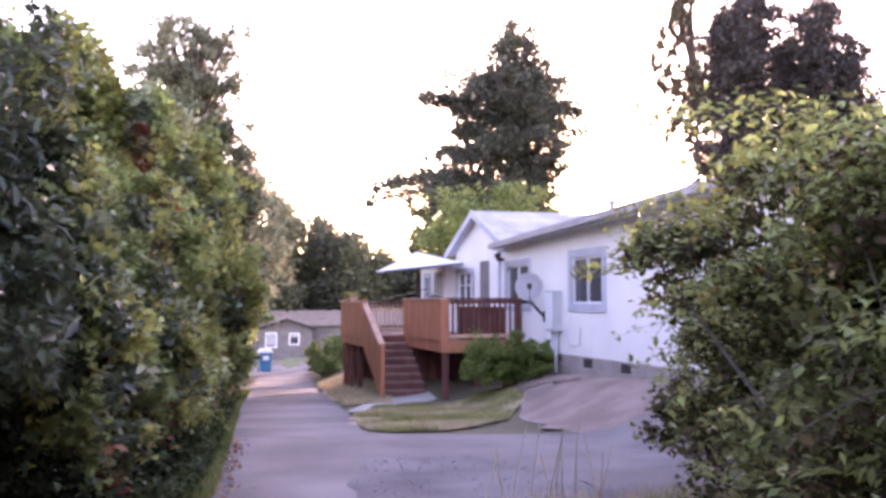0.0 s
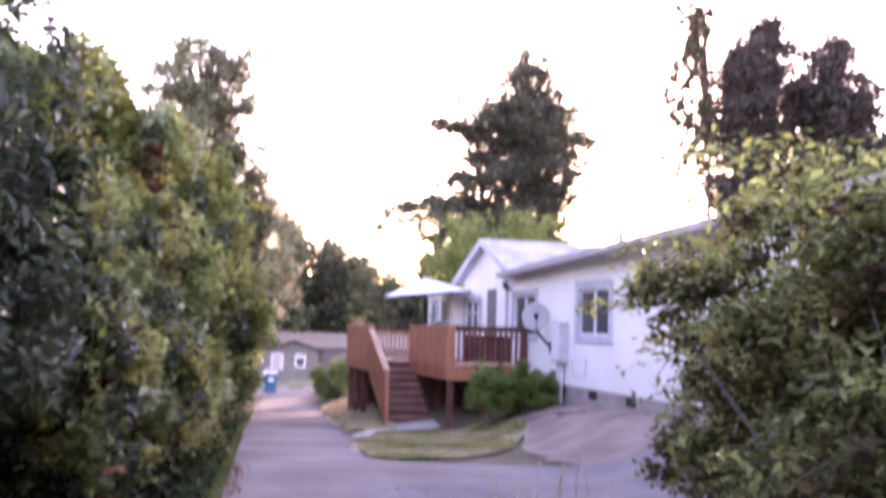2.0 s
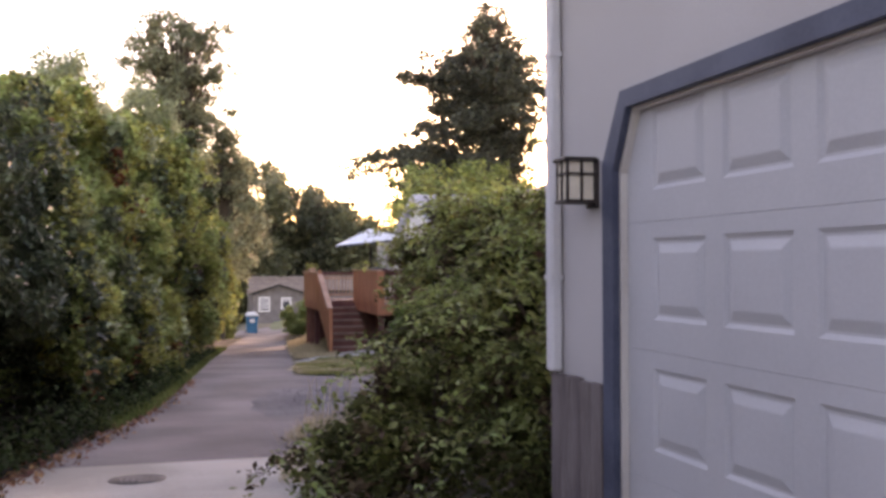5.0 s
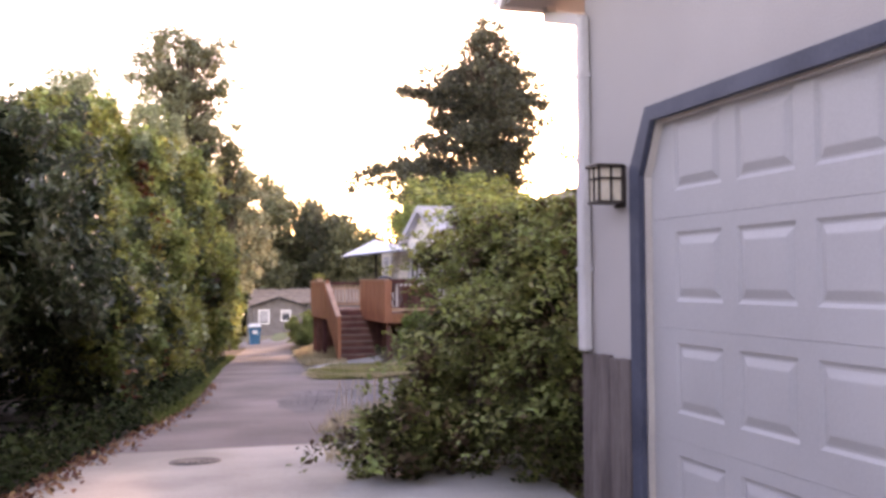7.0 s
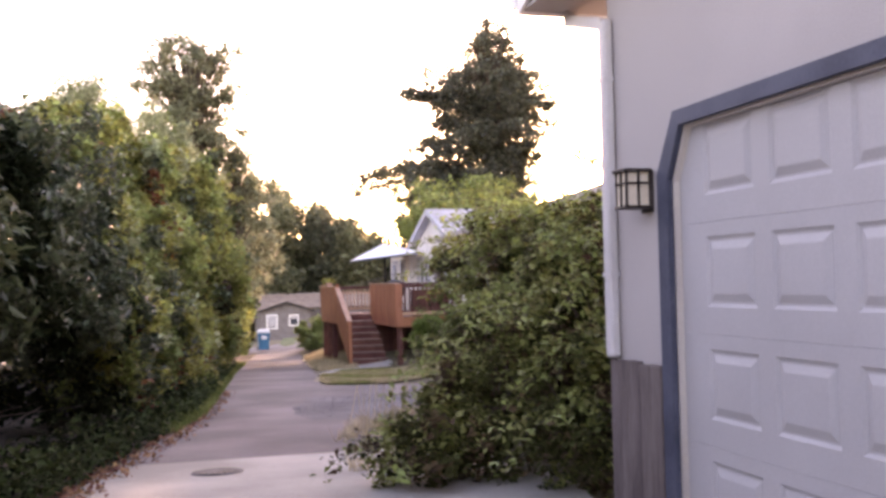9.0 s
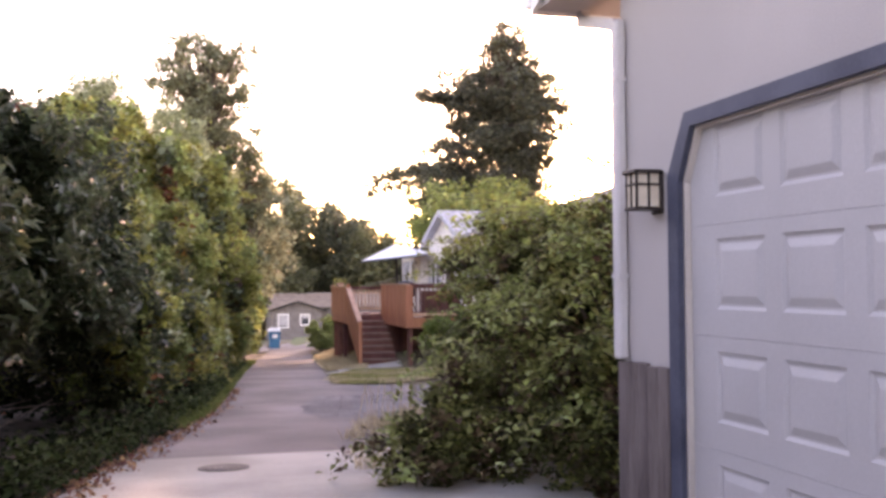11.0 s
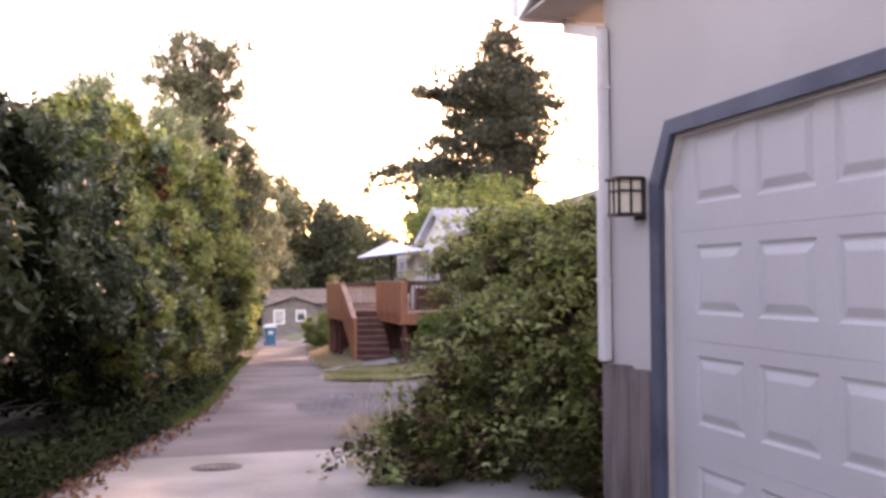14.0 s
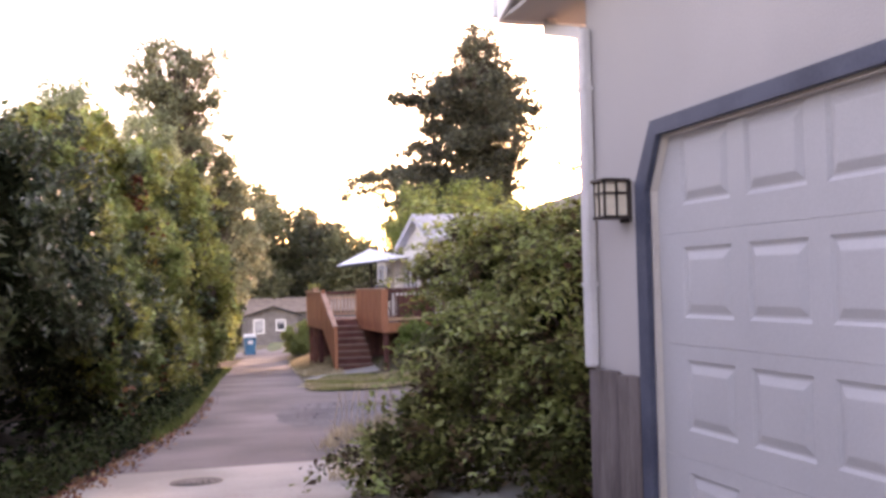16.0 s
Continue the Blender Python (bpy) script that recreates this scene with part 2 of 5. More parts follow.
def limb(bm, pts, radii, sides=7):
    """A tapered, bent round limb through points."""
    rings = []
    for i, p in enumerate(pts):
        d = (Vector(pts[min(i + 1, len(pts) - 1)]) - Vector(pts[max(i - 1, 0)])).normalized()
        s = d.orthogonal().normalized()
        u = d.cross(s)
        rings.append([bm.verts.new(Vector(p) + (s * math.cos(a) + u * math.sin(a)) * radii[i]) for a in [2 * math.pi * k / sides for k in range(sides)]])
    for r0, r1 in zip(rings, rings[1:]):
        for k in range(sides):
            bm.faces.new((r0[k], r0[(k + 1) % sides], r1[(k + 1) % sides], r1[k]))
    bm.faces.new(rings[0][::-1])
    bm.faces.new(rings[-1])
    return bm


def from_arrays(name, co, tris):
    me = bpy.data.meshes.new(name)
    me.vertices.add(len(co))
    me.vertices.foreach_set("co", co.astype(np.float32).ravel())
    n = len(tris)
    me.loops.add(3 * n)
    me.loops.foreach_set("vertex_index", tris.astype(np.int32).ravel())
    me.polygons.add(n)
    me.polygons.foreach_set("loop_start", np.arange(0, 3 * n, 3, dtype=np.int32))
    me.update(calc_edges=True)
    return me


def leaf_mesh(name, centre, size, up=0.6, droop=0.0, slim=0.62):
    """Folded pointed leaves, two triangles each, at the given places."""
    n = len(centre)
    d = rng.normal(size=(n, 3))
    d[:, 2] = d[:, 2] * 0.5 - droop
    d /= np.linalg.norm(d, axis=1, keepdims=True)
    nor = rng.normal(size=(n, 3))
    nor[:, 2] += up * 2
    side = np.cross(d, nor)
    side /= np.linalg.norm(side, axis=1, keepdims=True) + 1e-9
    nor = np.cross(side, d)
    s = (size * rng.uniform(0.55, 1.25, n))[:, None]
    base, tip = centre - d * s * 0.5, centre + d * s * 0.5 - nor * s * 0.08
    mid = centre - d * s * 0.08 + nor * s * 0.10
    co = np.stack([base, mid + side * s * slim / 2, tip, mid - side * s * slim / 2], 1).reshape(-1, 3)
    k = np.arange(n)[:, None] * 4
    tris = np.concatenate([k + [0, 1, 2], k + [0, 2, 3]], 1).reshape(-1, 3)
    return from_arrays(name, co, tris)


def clump_places(blobs, per_m2, leaves, spread, inner=0.0, floor=None):
    """Leaf places in tufts over the skins of ellipsoids (x, y, z, rx, ry, rz), uneven and with gaps between the tufts."""
    out = []
    for x, y, z, rx, ry, rz in blobs:
        area = 4 * math.pi * ((rx * ry) ** 1.6 / 3 + (rx * rz) ** 1.6 / 3 + (ry * rz) ** 1.6 / 3) ** (1 / 1.6)
        s = min(max(0.28 * min(rx, ry, rz), 0.13), 0.42)
        n = max(int(area / (s * s * 4.2)), 6)
        d = rng.normal(size=(n, 3))
        d /= np.linalg.norm(d, axis=1, keepdims=True)
        r = rng.uniform(0.56, 1.0, n) + (rng.random(n) < 0.2) * rng.uniform(0.05, 0.28, n)
        r = np.where(rng.random(n) < inner, rng.uniform(0.3, 0.7, n), r)
        c = np.array([x, y, z]) + d * r[:, None] * [rx, ry, rz]
        k = np.maximum((area * per_m2 * leaves / n * rng.uniform(0.25, 1.75, n)).astype(int), 3)
        c, size = np.repeat(c, k, 0), np.repeat(s * rng.uniform(0.6, 1.25, n), k)
        e = rng.normal(size=(len(c), 3))
        e[:, 2] += 0.35
        e /= np.linalg.norm(e, axis=1, keepdims=True)
        e *= (size * rng.uniform(0.15, 1.0, len(c)) ** 0.5)[:, None]
        e[:, 2] *= 0.75
        out.append(c + e + rng.normal(size=(len(c), 3)) * spread * 0.35)
    p = np.concatenate(out)
    return p[p[:, 2] > floor] if floor is not None else p


def puffs(blobs, per_m2, leaves):
    """Leaf places scattered loosely through ellipsoids (x, y, z, rx, ry, rz), thinning towards their rims."""
    out = []
    for x, y, z, rx, ry, rz in blobs:
        area = 4 * math.pi * ((rx * ry) ** 1.6 / 3 + (rx * rz) ** 1.6 / 3 + (ry * rz) ** 1.6 / 3) ** (1 / 1.6)
        n = max(int(area * per_m2 * leaves * rng.uniform(0.5, 1.5)), 8)
        d = np.clip(rng.normal(size=(n, 3)) * 0.55, -1.25, 1.25)
        out.append(np.array([x, y, z]) + d * [rx, ry, rz])
    return np.concatenate(out)


def wall_pieces(ylo, yhi, zlo, zhi, x0, x1, wins):
    """One wall with openings cut right through it."""
    ys = sorted({ylo, yhi, *[v for w in wins for v in w[:2]]})
    zs = sorted({zlo, zhi, *[v for w in wins for v in w[2:]]})
    bm, pool = bmesh.new(), {}
    def vert(x, y, z):
        if (x, y, z) not in pool:
            pool[x, y, z] = bm.verts.new((x, y, z))
        return pool[x, y, z]
    def solid(i, k):
        if not (0 <= i < len(ys) - 1 and 0 <= k < len(zs) - 1):
            return False
        y, z = (ys[i] + ys[i + 1]) / 2, (zs[k] + zs[k + 1]) / 2
        return not any(a < y < b and c < z < d for a, b, c, d in wins)
    for i in range(len(ys) - 1):
        for k in range(len(zs) - 1):
            if not solid(i, k):
                continue
            a, b, c, d = ys[i], ys[i + 1], zs[k], zs[k + 1]
            for x in (x0, x1):
                bm.faces.new([vert(x, *p) for p in ((a, c), (b, c), (b, d), (a, d))])
            for (di, dk), (p, r) in (((-1, 0), ((a, c), (a, d))), ((1, 0), ((b, c), (b, d))), ((0, -1), ((a, c), (b, c))), ((0, 1), ((a, d), (b, d)))):
                if not solid(i + di, k + dk):
                    bm.faces.new([vert(x0, *p), vert(x0, *r), vert(x1, *r), vert(x1, *p)])
    return bm


def ground_z(x, y):
    """The lane falls away gently from the garage; the ground banks up to the house."""
    z = -0.045 * (np.maximum(y, 3) - 3)
    def ramp(v, a, b):
        t = np.clip((v - a) / (b - a), 0, 1)
        return t * t * (3 - 2 * t)
    z = z + 0.62 * ramp(x, 5.2, 7.3) * ramp(y, 9, 15) * (1 - 0.4 * ramp(y, 23, 28))
    z = z + 0.45 * ramp(x, 3.9, 6.0) * ramp(y, 23, 27) * (1 - ramp(y, 36, 44)) * (1 - ramp(x, 5.2, 7.3))
    return z


def gz(x, y):
    return float(ground_z(np.array(float(x)), np.array(float(y))))


def sheet(name, left, right, ys, lift, cols=8, ragged=0.0):
    """A strip of paving or turf that follows the ground, between two edges given as functions of y."""
    co = []
    for y in ys:
        a, b = left(y), right(y)
        for i in range(cols + 1):
            u = i / cols
            x = a + (b - a) * u
            if ragged and i in (0, cols):
                x += ragged * noise.noise((x * 1.3, y * 1.7, 3.1)) * (1 if i else -1)
            co.append((x, y, gz(x, y) + lift))
    tris = []
    for j in range(len(ys) - 1):
        for i in range(cols):
            k = j * (cols + 1) + i
            tris += [(k, k + 1, k + cols + 2), (k, k + cols + 2, k + cols + 1)]
    me = from_arrays(name, np.array(co), np.array(tris))
    me.polygons.foreach_set("use_smooth", [True] * len(me.polygons))
    return me


def lerp(pairs):
    xs, vs = [p[0] for p in pairs], [p[1] for p in pairs]
    return lambda v: float(np.interp(v, xs, vs))


# ---------------------------------------------------------------- ground
gx = np.concatenate([np.linspace(-400, -30, 14), np.linspace(-28, 40, 120), np.linspace(45, 500, 16)])
gy = np.concatenate([np.linspace(-120, -12, 8), np.linspace(-10, 60, 130), np.linspace(64, 800, 24)])
X, Y = np.meshgrid(gx, gy)
Z = ground_z(X, Y) + np.where((Y > 4) & (Y < 60), 0.02 * np.sin(X * 2.1 + Y) * np.cos(Y * 1.3), 0)
Z = np.where(Y > 95, -0.045 * 92, Z)
idx = np.arange(X.size).reshape(X.shape)
q = np.stack([idx[:-1, :-1], idx[:-1, 1:], idx[1:, 1:], idx[1:, :-1]], -1).reshape(-1, 4)
me = from_arrays("ground", np.stack([X, Y, Z - 0.02], -1).reshape(-1, 3), np.concatenate([q[:, [0, 1, 2]], q[:, [0, 2, 3]]]))
me.polygons.foreach_set("use_smooth", [True] * len(me.polygons))
tagged(part("ground", me, "earth"), "brown earth with sparse dry growth", "ground", kind="structure")

lane_left = lerp([(-6, -1.3), (4, -1.05), (7.7, -0.38), (11.1, 0.2), (14, 0.48), (23, 1.25), (33.5, 2.35), (50, 4.2), (60, 5.3), (74, 7)])
lane_right = lerp([(6.4, 3.2), (9, 4.4), (12, 6.4), (14.5, 6.6), (16.3, 2.6), (17, 2.65), (20, 2.98), (23, 3.3), (33, 4.2), (50, 6.2), (60, 7.4), (74, 13)])
ys = np.concatenate([np.arange(6.5, 34, 0.5), np.arange(34, 62, 1.0)])
tagged(part("driveway", sheet("driveway", lane_left, lane_right, ys, 0.010, 14, 0.10), "asphalt"), "worn grey-mauve asphalt driveway running downhill", "driveway", kind="structure")
ys = np.arange(-8, 6.56, 0.5)
tagged(part("apron", sheet("apron", lambda y: lane_left(y), lambda y: 2.3 if y < 3.2 else 2.3 + (y - 3.2) * 0.25, ys, 0.016, 8), "concrete"), "pale concrete apron before the garage", "pavement", kind="structure")
patch_left = lerp([(9.6, 1.5), (11, 1.35), (13.5, 2.0)])
patch_right = lerp([(9.6, 3.4), (11, 3.6), (13.5, 3.0)])
tagged(part("gravel_patch", sheet("gravel_patch", patch_left, patch_right, np.arange(9.6, 13.6, 0.15), 0.014, 16, 0.25), "asphalt_old"), "rough broken asphalt patch with loose gravel", "pavement", kind="structure")
tagged(part("side_street", sheet("side_street", lambda y: 2.4 + (y - 44) * 0.02, lambda y: 12, np.arange(44, 60, 1.0), 0.014, 8), "asphalt"), "pale worn asphalt at the foot of the lane", "road", kind="structure")
lawn_left = lerp([(16.4, 3.0), (17, 2.72), (18, 2.75), (20, 3.05), (22, 3.9)])
lawn_right = lerp([(16.4, 3.8), (17.0, 4.4), (18, 5.2), (19.8, 6.2), (21, 6.3), (22, 6.0)])
tagged(part("lawn", sheet("lawn", lawn_left, lawn_right, np.arange(16.4, 22.1, 0.2), 0.022, 10, 0.3), "lawn"), "patchy half-dry green lawn beside the steps", "lawn", kind="structure")
tagged(part("dirt_bed", sheet("dirt_bed", lerp([(13, 6.3), (15, 5.2), (18, 5.4), (20, 6.3), (22, 6.2)]), lambda y: 7.28, np.arange(13, 22.2, 0.4), 0.016, 8, 0.3), "dirt"), "bare reddish-brown dirt along the house", "dirt", kind="structure")
path_l, path_r = lerp([(20.6, 3.0), (22.8, 3.8), (24.5, 4.4)]), lerp([(20.6, 3.4), (22.8, 4.6), (23.2, 5.5), (24.5, 5.6)])
tagged(part("path", sheet("path", path_l, path_r, np.arange(20.6, 24.5, 0.25), 0.030, 6), "concrete"), "narrow pale concrete path to the steps", "path", kind="structure")
tagged(part("dry_bank", sheet("dry_bank", lerp([(23, 3.35), (33, 4.25)]), lerp([(23, 4.3), (33, 5.6)]), np.arange(23, 33, 0.5), 0.012, 6, 0.2), "dry_grass"), "bank of dry straw-coloured grass", "bank", kind="structure")
tagged(part("far_lawn", sheet("far_lawn", lerp([(53, 5.2), (60, 6.2), (78, 8.5)]), lambda y: 16.0, np.arange(53, 79, 1.0), 0.03, 12, 0.3), "lawn_green"), "short green lawn before the small grey house", "lawn", kind="structure")

# ---------------------------------------------------------------- garage
garage = thing("garage", (2.3, 3.0, 0), "pale stucco garage with a wide panelled door", "garage")
W = 2.30
# Front wall round a door opening with cut-off upper corners.
OUT = [(2.30, 0.0), (2.30, 1.83), (2.15, 2.09), (-0.60, 2.09), (-0.75, 1.83), (-0.75, 0.0)]
wall = prism([(2.94, -0.15), (2.94, 3.6), (-4.0, 3.6), (-4.0, -0.15), (-0.75, -0.15), (-0.75, 1.83), (-0.60, 2.12), (2.16, 2.12), (2.30, 1.84), (2.30, -0.15)], "x", W, W + 0.16)
part("front_wall", wall, "stucco", garage)
part("side_wall", box(W + 0.16, 9.0, 2.78, 2.94, -0.4, 3.3), "stucco", garage)
part("back_wall", box(W + 0.16, 9.0, -4.0, -3.84, -0.4, 3.3), "stucco", garage)
part("end_wall", box(9.0, 9.16, -4.0, 3.0, -0.4, 3.3), "stucco", garage)
def offset_trim(a, b, b2, a2, name):
    part(name, prism([a, b, b2, a2], "x", W - 0.022, W + 0.01), "blue_trim", garage, "dark slate-blue painted trim board")
IN = [(2.265, 0.0), (2.265, 1.825), (2.135, 2.085), (-0.585, 2.085), (-0.715, 1.825), (-0.715, 0.0)]
RIM = [(2.37, 0.0), (2.37, 1.86), (2.19, 2.16), (-0.64, 2.16), (-0.82, 1.86), (-0.82, 0.0)]
for i in range(5):
    offset_trim(RIM[i], RIM[i + 1], IN[i + 1], IN[i], "door_trim")
for i in range(5):
    a, b = IN[i], IN[i + 1]
    inset = lambda p: (p[0] - 0.012 * (1 if p[0] > 1 else -1), p[1] - (0.015 if p[1] > 1.9 else 0.008 if p[1] > 1 else 0))
    jamb = bmesh.new()
    prism([a, b, inset(b), inset(a)], "x", W + 0.012, W + 0.14, jamb)
    part("door_jamb", jamb, "jamb", garage, "beige weathered door jamb")
DX = 2.345
door = thing("garage_door", (0, 0, 0), "closed sectional door with raised panels", "")
door.parent = garage
door.location = -Vector(garage.location)
del door["label"]
for r in range(4):
    z0 = r * 0.533
    cells = [(2.025 - c * 0.53 - 0.41, 2.025 - c * 0.53, z0 + 0.130, z0 + 0.465) for c in range(5)]
    part("door_section", wall_pieces(-0.70, 2.25, z0 + 0.0008, z0 + 0.5322, DX, DX + 0.045, cells), "door_paint", door)
    for ya, yb, za, zb in cells:
        bm = bmesh.new()
        rings = []
        for off, x in ((0.0, DX), (0.016, DX + 0.011), (0.026, DX + 0.011), (0.060, DX - 0.002), (0.066, DX - 0.003)):
            rings.append([bm.verts.new((x, y, z)) for y, z in ((yb - off, zb - off), (ya + off, zb - off), (ya + off, za + off), (yb - off, za + off))])
        for lo, hi in zip(rings, rings[1:]):
            for k in range(4):
                bm.faces.new((lo[k], lo[(k + 1) % 4], hi[(k + 1) % 4], hi[k]))
        bm.faces.new(rings[-1])
        part("door_panel", bm, "door_paint", door)
# Weathered boards at the foot of the wall.
for i in range(5):
    y0 = 2.965 - i * 0.118
    part("skirt_board", box(W - 0.03, W - 0.002, y0 - 0.116, y0, -0.12, 0.885 + 0.006 * (i % 3), 0.004), "weathered_wood", garage, "dark weathered wooden skirt board")
part("side_skirt", box(W - 0.002, 8.9, 2.942, 2.968, -0.4, 0.88), "weathered_wood", garage)
# Downspout on the corner with its swan neck to the gutter.
ds = box(W - 0.066, W - 0.006, 2.862, 2.944, 0.90, 2.80, 0.012)
beam((W - 0.036, 2.903, 2.78), (2.27, 3.40, 2.93), 0.06, 0.07, ds)
beam((2.27, 3.40, 2.90), (2.27, 3.40, 3.05), 0.06, 0.07, ds)
for z in (1.35, 2.45):
    part("spout_strap", box(W - 0.069, W - 0.002, 2.858, 2.948, z, z + 0.025), "spout_paint", garage)
part("downspout", ds, "spout_paint", garage, "white painted rain downspout with an elbow")
# Roof with overhanging eave, soffit, fascia and gutter.
part("soffit", box(1.98, 9.2, 2.94, 3.45, 2.99, 3.01), "stucco", garage)
part("fascia", box(1.96, 9.2, 3.45, 3.48, 2.97, 3.17), "white_paint", garage)
gut = prism([(3.482, 3.15), (3.60, 3.15), (3.59, 3.06), (3.55, 3.02), (3.482, 3.02)], "x", 1.94, 9.2)
part("gutter", gut, "white_paint", garage)
part("barge_board", prism([(3.48, 2.97), (3.48, 3.17), (-0.5, 4.55), (-4.6, 3.12), (-4.6, 2.92), (-0.5, 4.35)], "x", 1.955, 1.98), "white_paint", garage)
part("verge_soffit", prism([(3.45, 2.99), (3.45, 3.01), (-0.5, 4.36), (-4.5, 2.98), (-4.5, 2.96), (-0.5, 4.34)], "x", 1.98, 2.32), "stucco", garage)
part("gable_wall", prism([(3.0, 3.6), (2.6, 3.28), (-0.5, 4.32), (-3.6, 3.28), (-4.0, 3.6)][1:4], "x", W + 0.02, W + 0.14), "stucco", garage)
part("roof", prism([(3.60, 3.14), (3.60, 3.19), (-0.5, 4.60), (-4.7, 3.15), (-4.7, 3.10), (-0.5, 4.55)], "x", 1.94, 9.3), "roof_tan", garage)

lamp = thing("wall_lantern", (2.3, 2.5, 1.8), "dark metal box wall lantern with cream glass", "wall lamp")
y0, y1, x0, x1, z0, z1 = 2.44, 2.565, 2.14, 2.285, 1.705, 1.900
part("back_plate", box(2.284, 2.2985, 2.44, 2.56, 1.68, 1.90, 0.003), "black_metal", lamp)
part("lantern_roof", box(x0 - 0.012, x1, y0 - 0.012, y1 + 0.012, z1 - 0.012, z1 + 0.006, 0.003), "black_metal", lamp)
part("lantern_base", box(x0 - 0.006, x1, y0 - 0.006, y1 + 0.006, z0 - 0.006, z0 + 0.010, 0.003), "black_metal", lamp)
part("glass_box", box(x0 + 0.006, x1 - 0.004, y0 + 0.006, y1 - 0.006, z0 + 0.01, z1 - 0.012), "cream_glass", lamp, "cream frosted glass")
for (bx, by) in ((x0, y0), (x0, y1 - 0.012), (x1 - 0.014, y0), (x1 - 0.014, y1 - 0.012)):
    part("corner_bar", box(bx, bx + 0.012, by, by + 0.012, z0, z1), "black_metal", lamp)
for z in (z1 - 0.075,):
    part("cross_bar", box(x0 - 0.003, x0 + 0.007, y0, y1, z, z + 0.011), "black_metal", lamp)
    part("cross_bar", box(x0, x1, y0 - 0.003, y0 + 0.007, z, z + 0.011), "black_metal", lamp)
    part("cross_bar", box(x0, x1, y1 - 0.007, y1 + 0.003, z, z + 0.011), "black_metal", lamp)
part("upright_bar", box(x0 - 0.003, x0 + 0.007, 2.495, 2.506, z0, z1), "black_metal", lamp)
part("upright_bar", box(2.207, 2.218, y0 - 0.003, y0 + 0.007, z0, z1), "black_metal", lamp)

mz = gz(0.2, 5.75) + 0.017
bm = bmesh.new()
for r, h0, h1 in ((0.205, -0.02, 0.006), (0.18, 0.0, 0.010)):
    bmesh.ops.create_cone(bm, segments=40, cap_ends=True, radius1=r, radius2=r - 0.006, depth=h1 - h0, matrix=pose(0.2, 5.75, mz + (h0 + h1) / 2, -2.58))
cover = tagged(part("manhole_cover", bm, "iron"), "round worn grey iron manhole cover set in concrete", "manhole cover")
for i in range(-3, 4):
    for j in range(-3, 4):
        if i * i + j * j < 11:
            part("stud", box(0.2 + i * 0.045 - 0.0125, 0.2 + i * 0.045 + 0.0125, 5.75 + j * 0.045 - 0.0125, 5.75 + j * 0.045 + 0.0125, mz + 0.006 - j * 0.003, mz + 0.0125 - j * 0.003), "iron", cover)

# ---------------------------------------------------------------- house
HX = 7.30
house = thing("house", (HX, 20, 0), "long white house with a gable and grey-trimmed windows", "house")
# Long wall: pieces round the two windows. Window openings as (y0, y1, z0, z1).
WINS = [(18.78, 20.14, 1.20, 2.07), (22.45, 23.85, 1.15, 2.05)]
part("long_wall", wall_pieces(5.6, 24.4, 0.22, 2.50, HX, HX + 0.16, WINS), "white_paint", house, "white painted flush siding")
for i in range(14):
    y = 5.8 + i * 1.22
    part("batten", box(HX - 0.004, HX + 0.01, y, y + 0.012, 0.22, 1.1 if 18.6 < y < 20.3 or 22.3 < y < 24 else 2.55), "white_paint", house)
for r in range(4):
    for k in range(38):
        ya = 9.2 + k * 0.42 + (0.21 if r % 2 else 0)
        if ya + 0.41 < 25:
            part("block", box(HX + 0.012, HX + 0.1, ya, ya + 0.408, 0.215 - 0.2 * (r + 1), 0.205 - 0.2 * r, 0.004), "block", house, "" if r or k else "mauve-grey concrete foundation block")
part("foundation", box(HX + 0.02, HX + 0.14, 5.6, 33, -1.6, 0.218), "block", house)
for y in (19.3, 17.75):
    vent = part("foundation_vent", box(HX + 0.002, HX + 0.02, y, y + 0.36, 0.03, 0.19, 0.003), "dark", house, "small dark foundation vent")
part("end_wall", box(HX + 0.16, 14.0, 5.6, 5.76, 0.2, 2.62), "white_paint", house)
part("far_wall", box(13.9, 14.06, 5.76, 33, 0.2, 2.62), "white_paint", house)
part("wall_head", prism([(5.6, 2.501), (24.4, 2.501), (24.4, 2.52), (5.6, 3.06)], "x", HX, HX + 0.16), "white_paint", house)
# Gable wall in the same line, a hand further back.
GX = 7.52
gable = prism([(24.4, 0.2), (24.4, 2.60), (26.5, 3.44), (28.7, 2.60), (28.7, 0.2)], "x", GX, GX + 0.16)
part("gable_wall", gable, "white_paint", house, "white gable wall")
part("gable_return", box(HX + 0.162, GX - 0.002, 24.24, 24.4, 0.2, 2.5), "white_paint", house)

def window(x, ya, yb, za, zb, trim, bars=1, flat=True, parent=house):
    w = part("window", box(x + 0.05, x + 0.07, ya, yb, za, zb), "glass", parent, "dark window glass in a pale frame")
    for y0, y1, z0, z1 in ((ya - trim, ya, za - trim, zb + trim), (yb, yb + trim, za - trim, zb + trim), (ya, yb, zb, zb + trim), (ya, yb, za - trim, za)):
        part("window_trim", box(x - 0.03, x + 0.02, y0, y1, z0, z1, 0.004), "grey_trim", w, "lavender-grey trim board")
    f = 0.04
    for y0, y1, z0, z1 in ((ya, ya + f, za, zb), (yb - f, yb, za, zb), (ya + f, yb - f, zb - f, zb), (ya + f, yb - f, za, za + f)):
        part("sash", box(x + 0.01, x + 0.048, y0, y1, z0, z1, 0.003), "white_plastic", w)
    for i in range(bars):
        y = ya + (yb - ya) * (i + 1) / (bars + 1)
        part("mullion", box(x + 0.012, x + 0.046, y - 0.022, y + 0.022, za + f, zb - f, 0.003), "white_plastic", w)
    return w
window(HX, *WINS[0], 0.15)
window(HX, *WINS[1], 0.12)
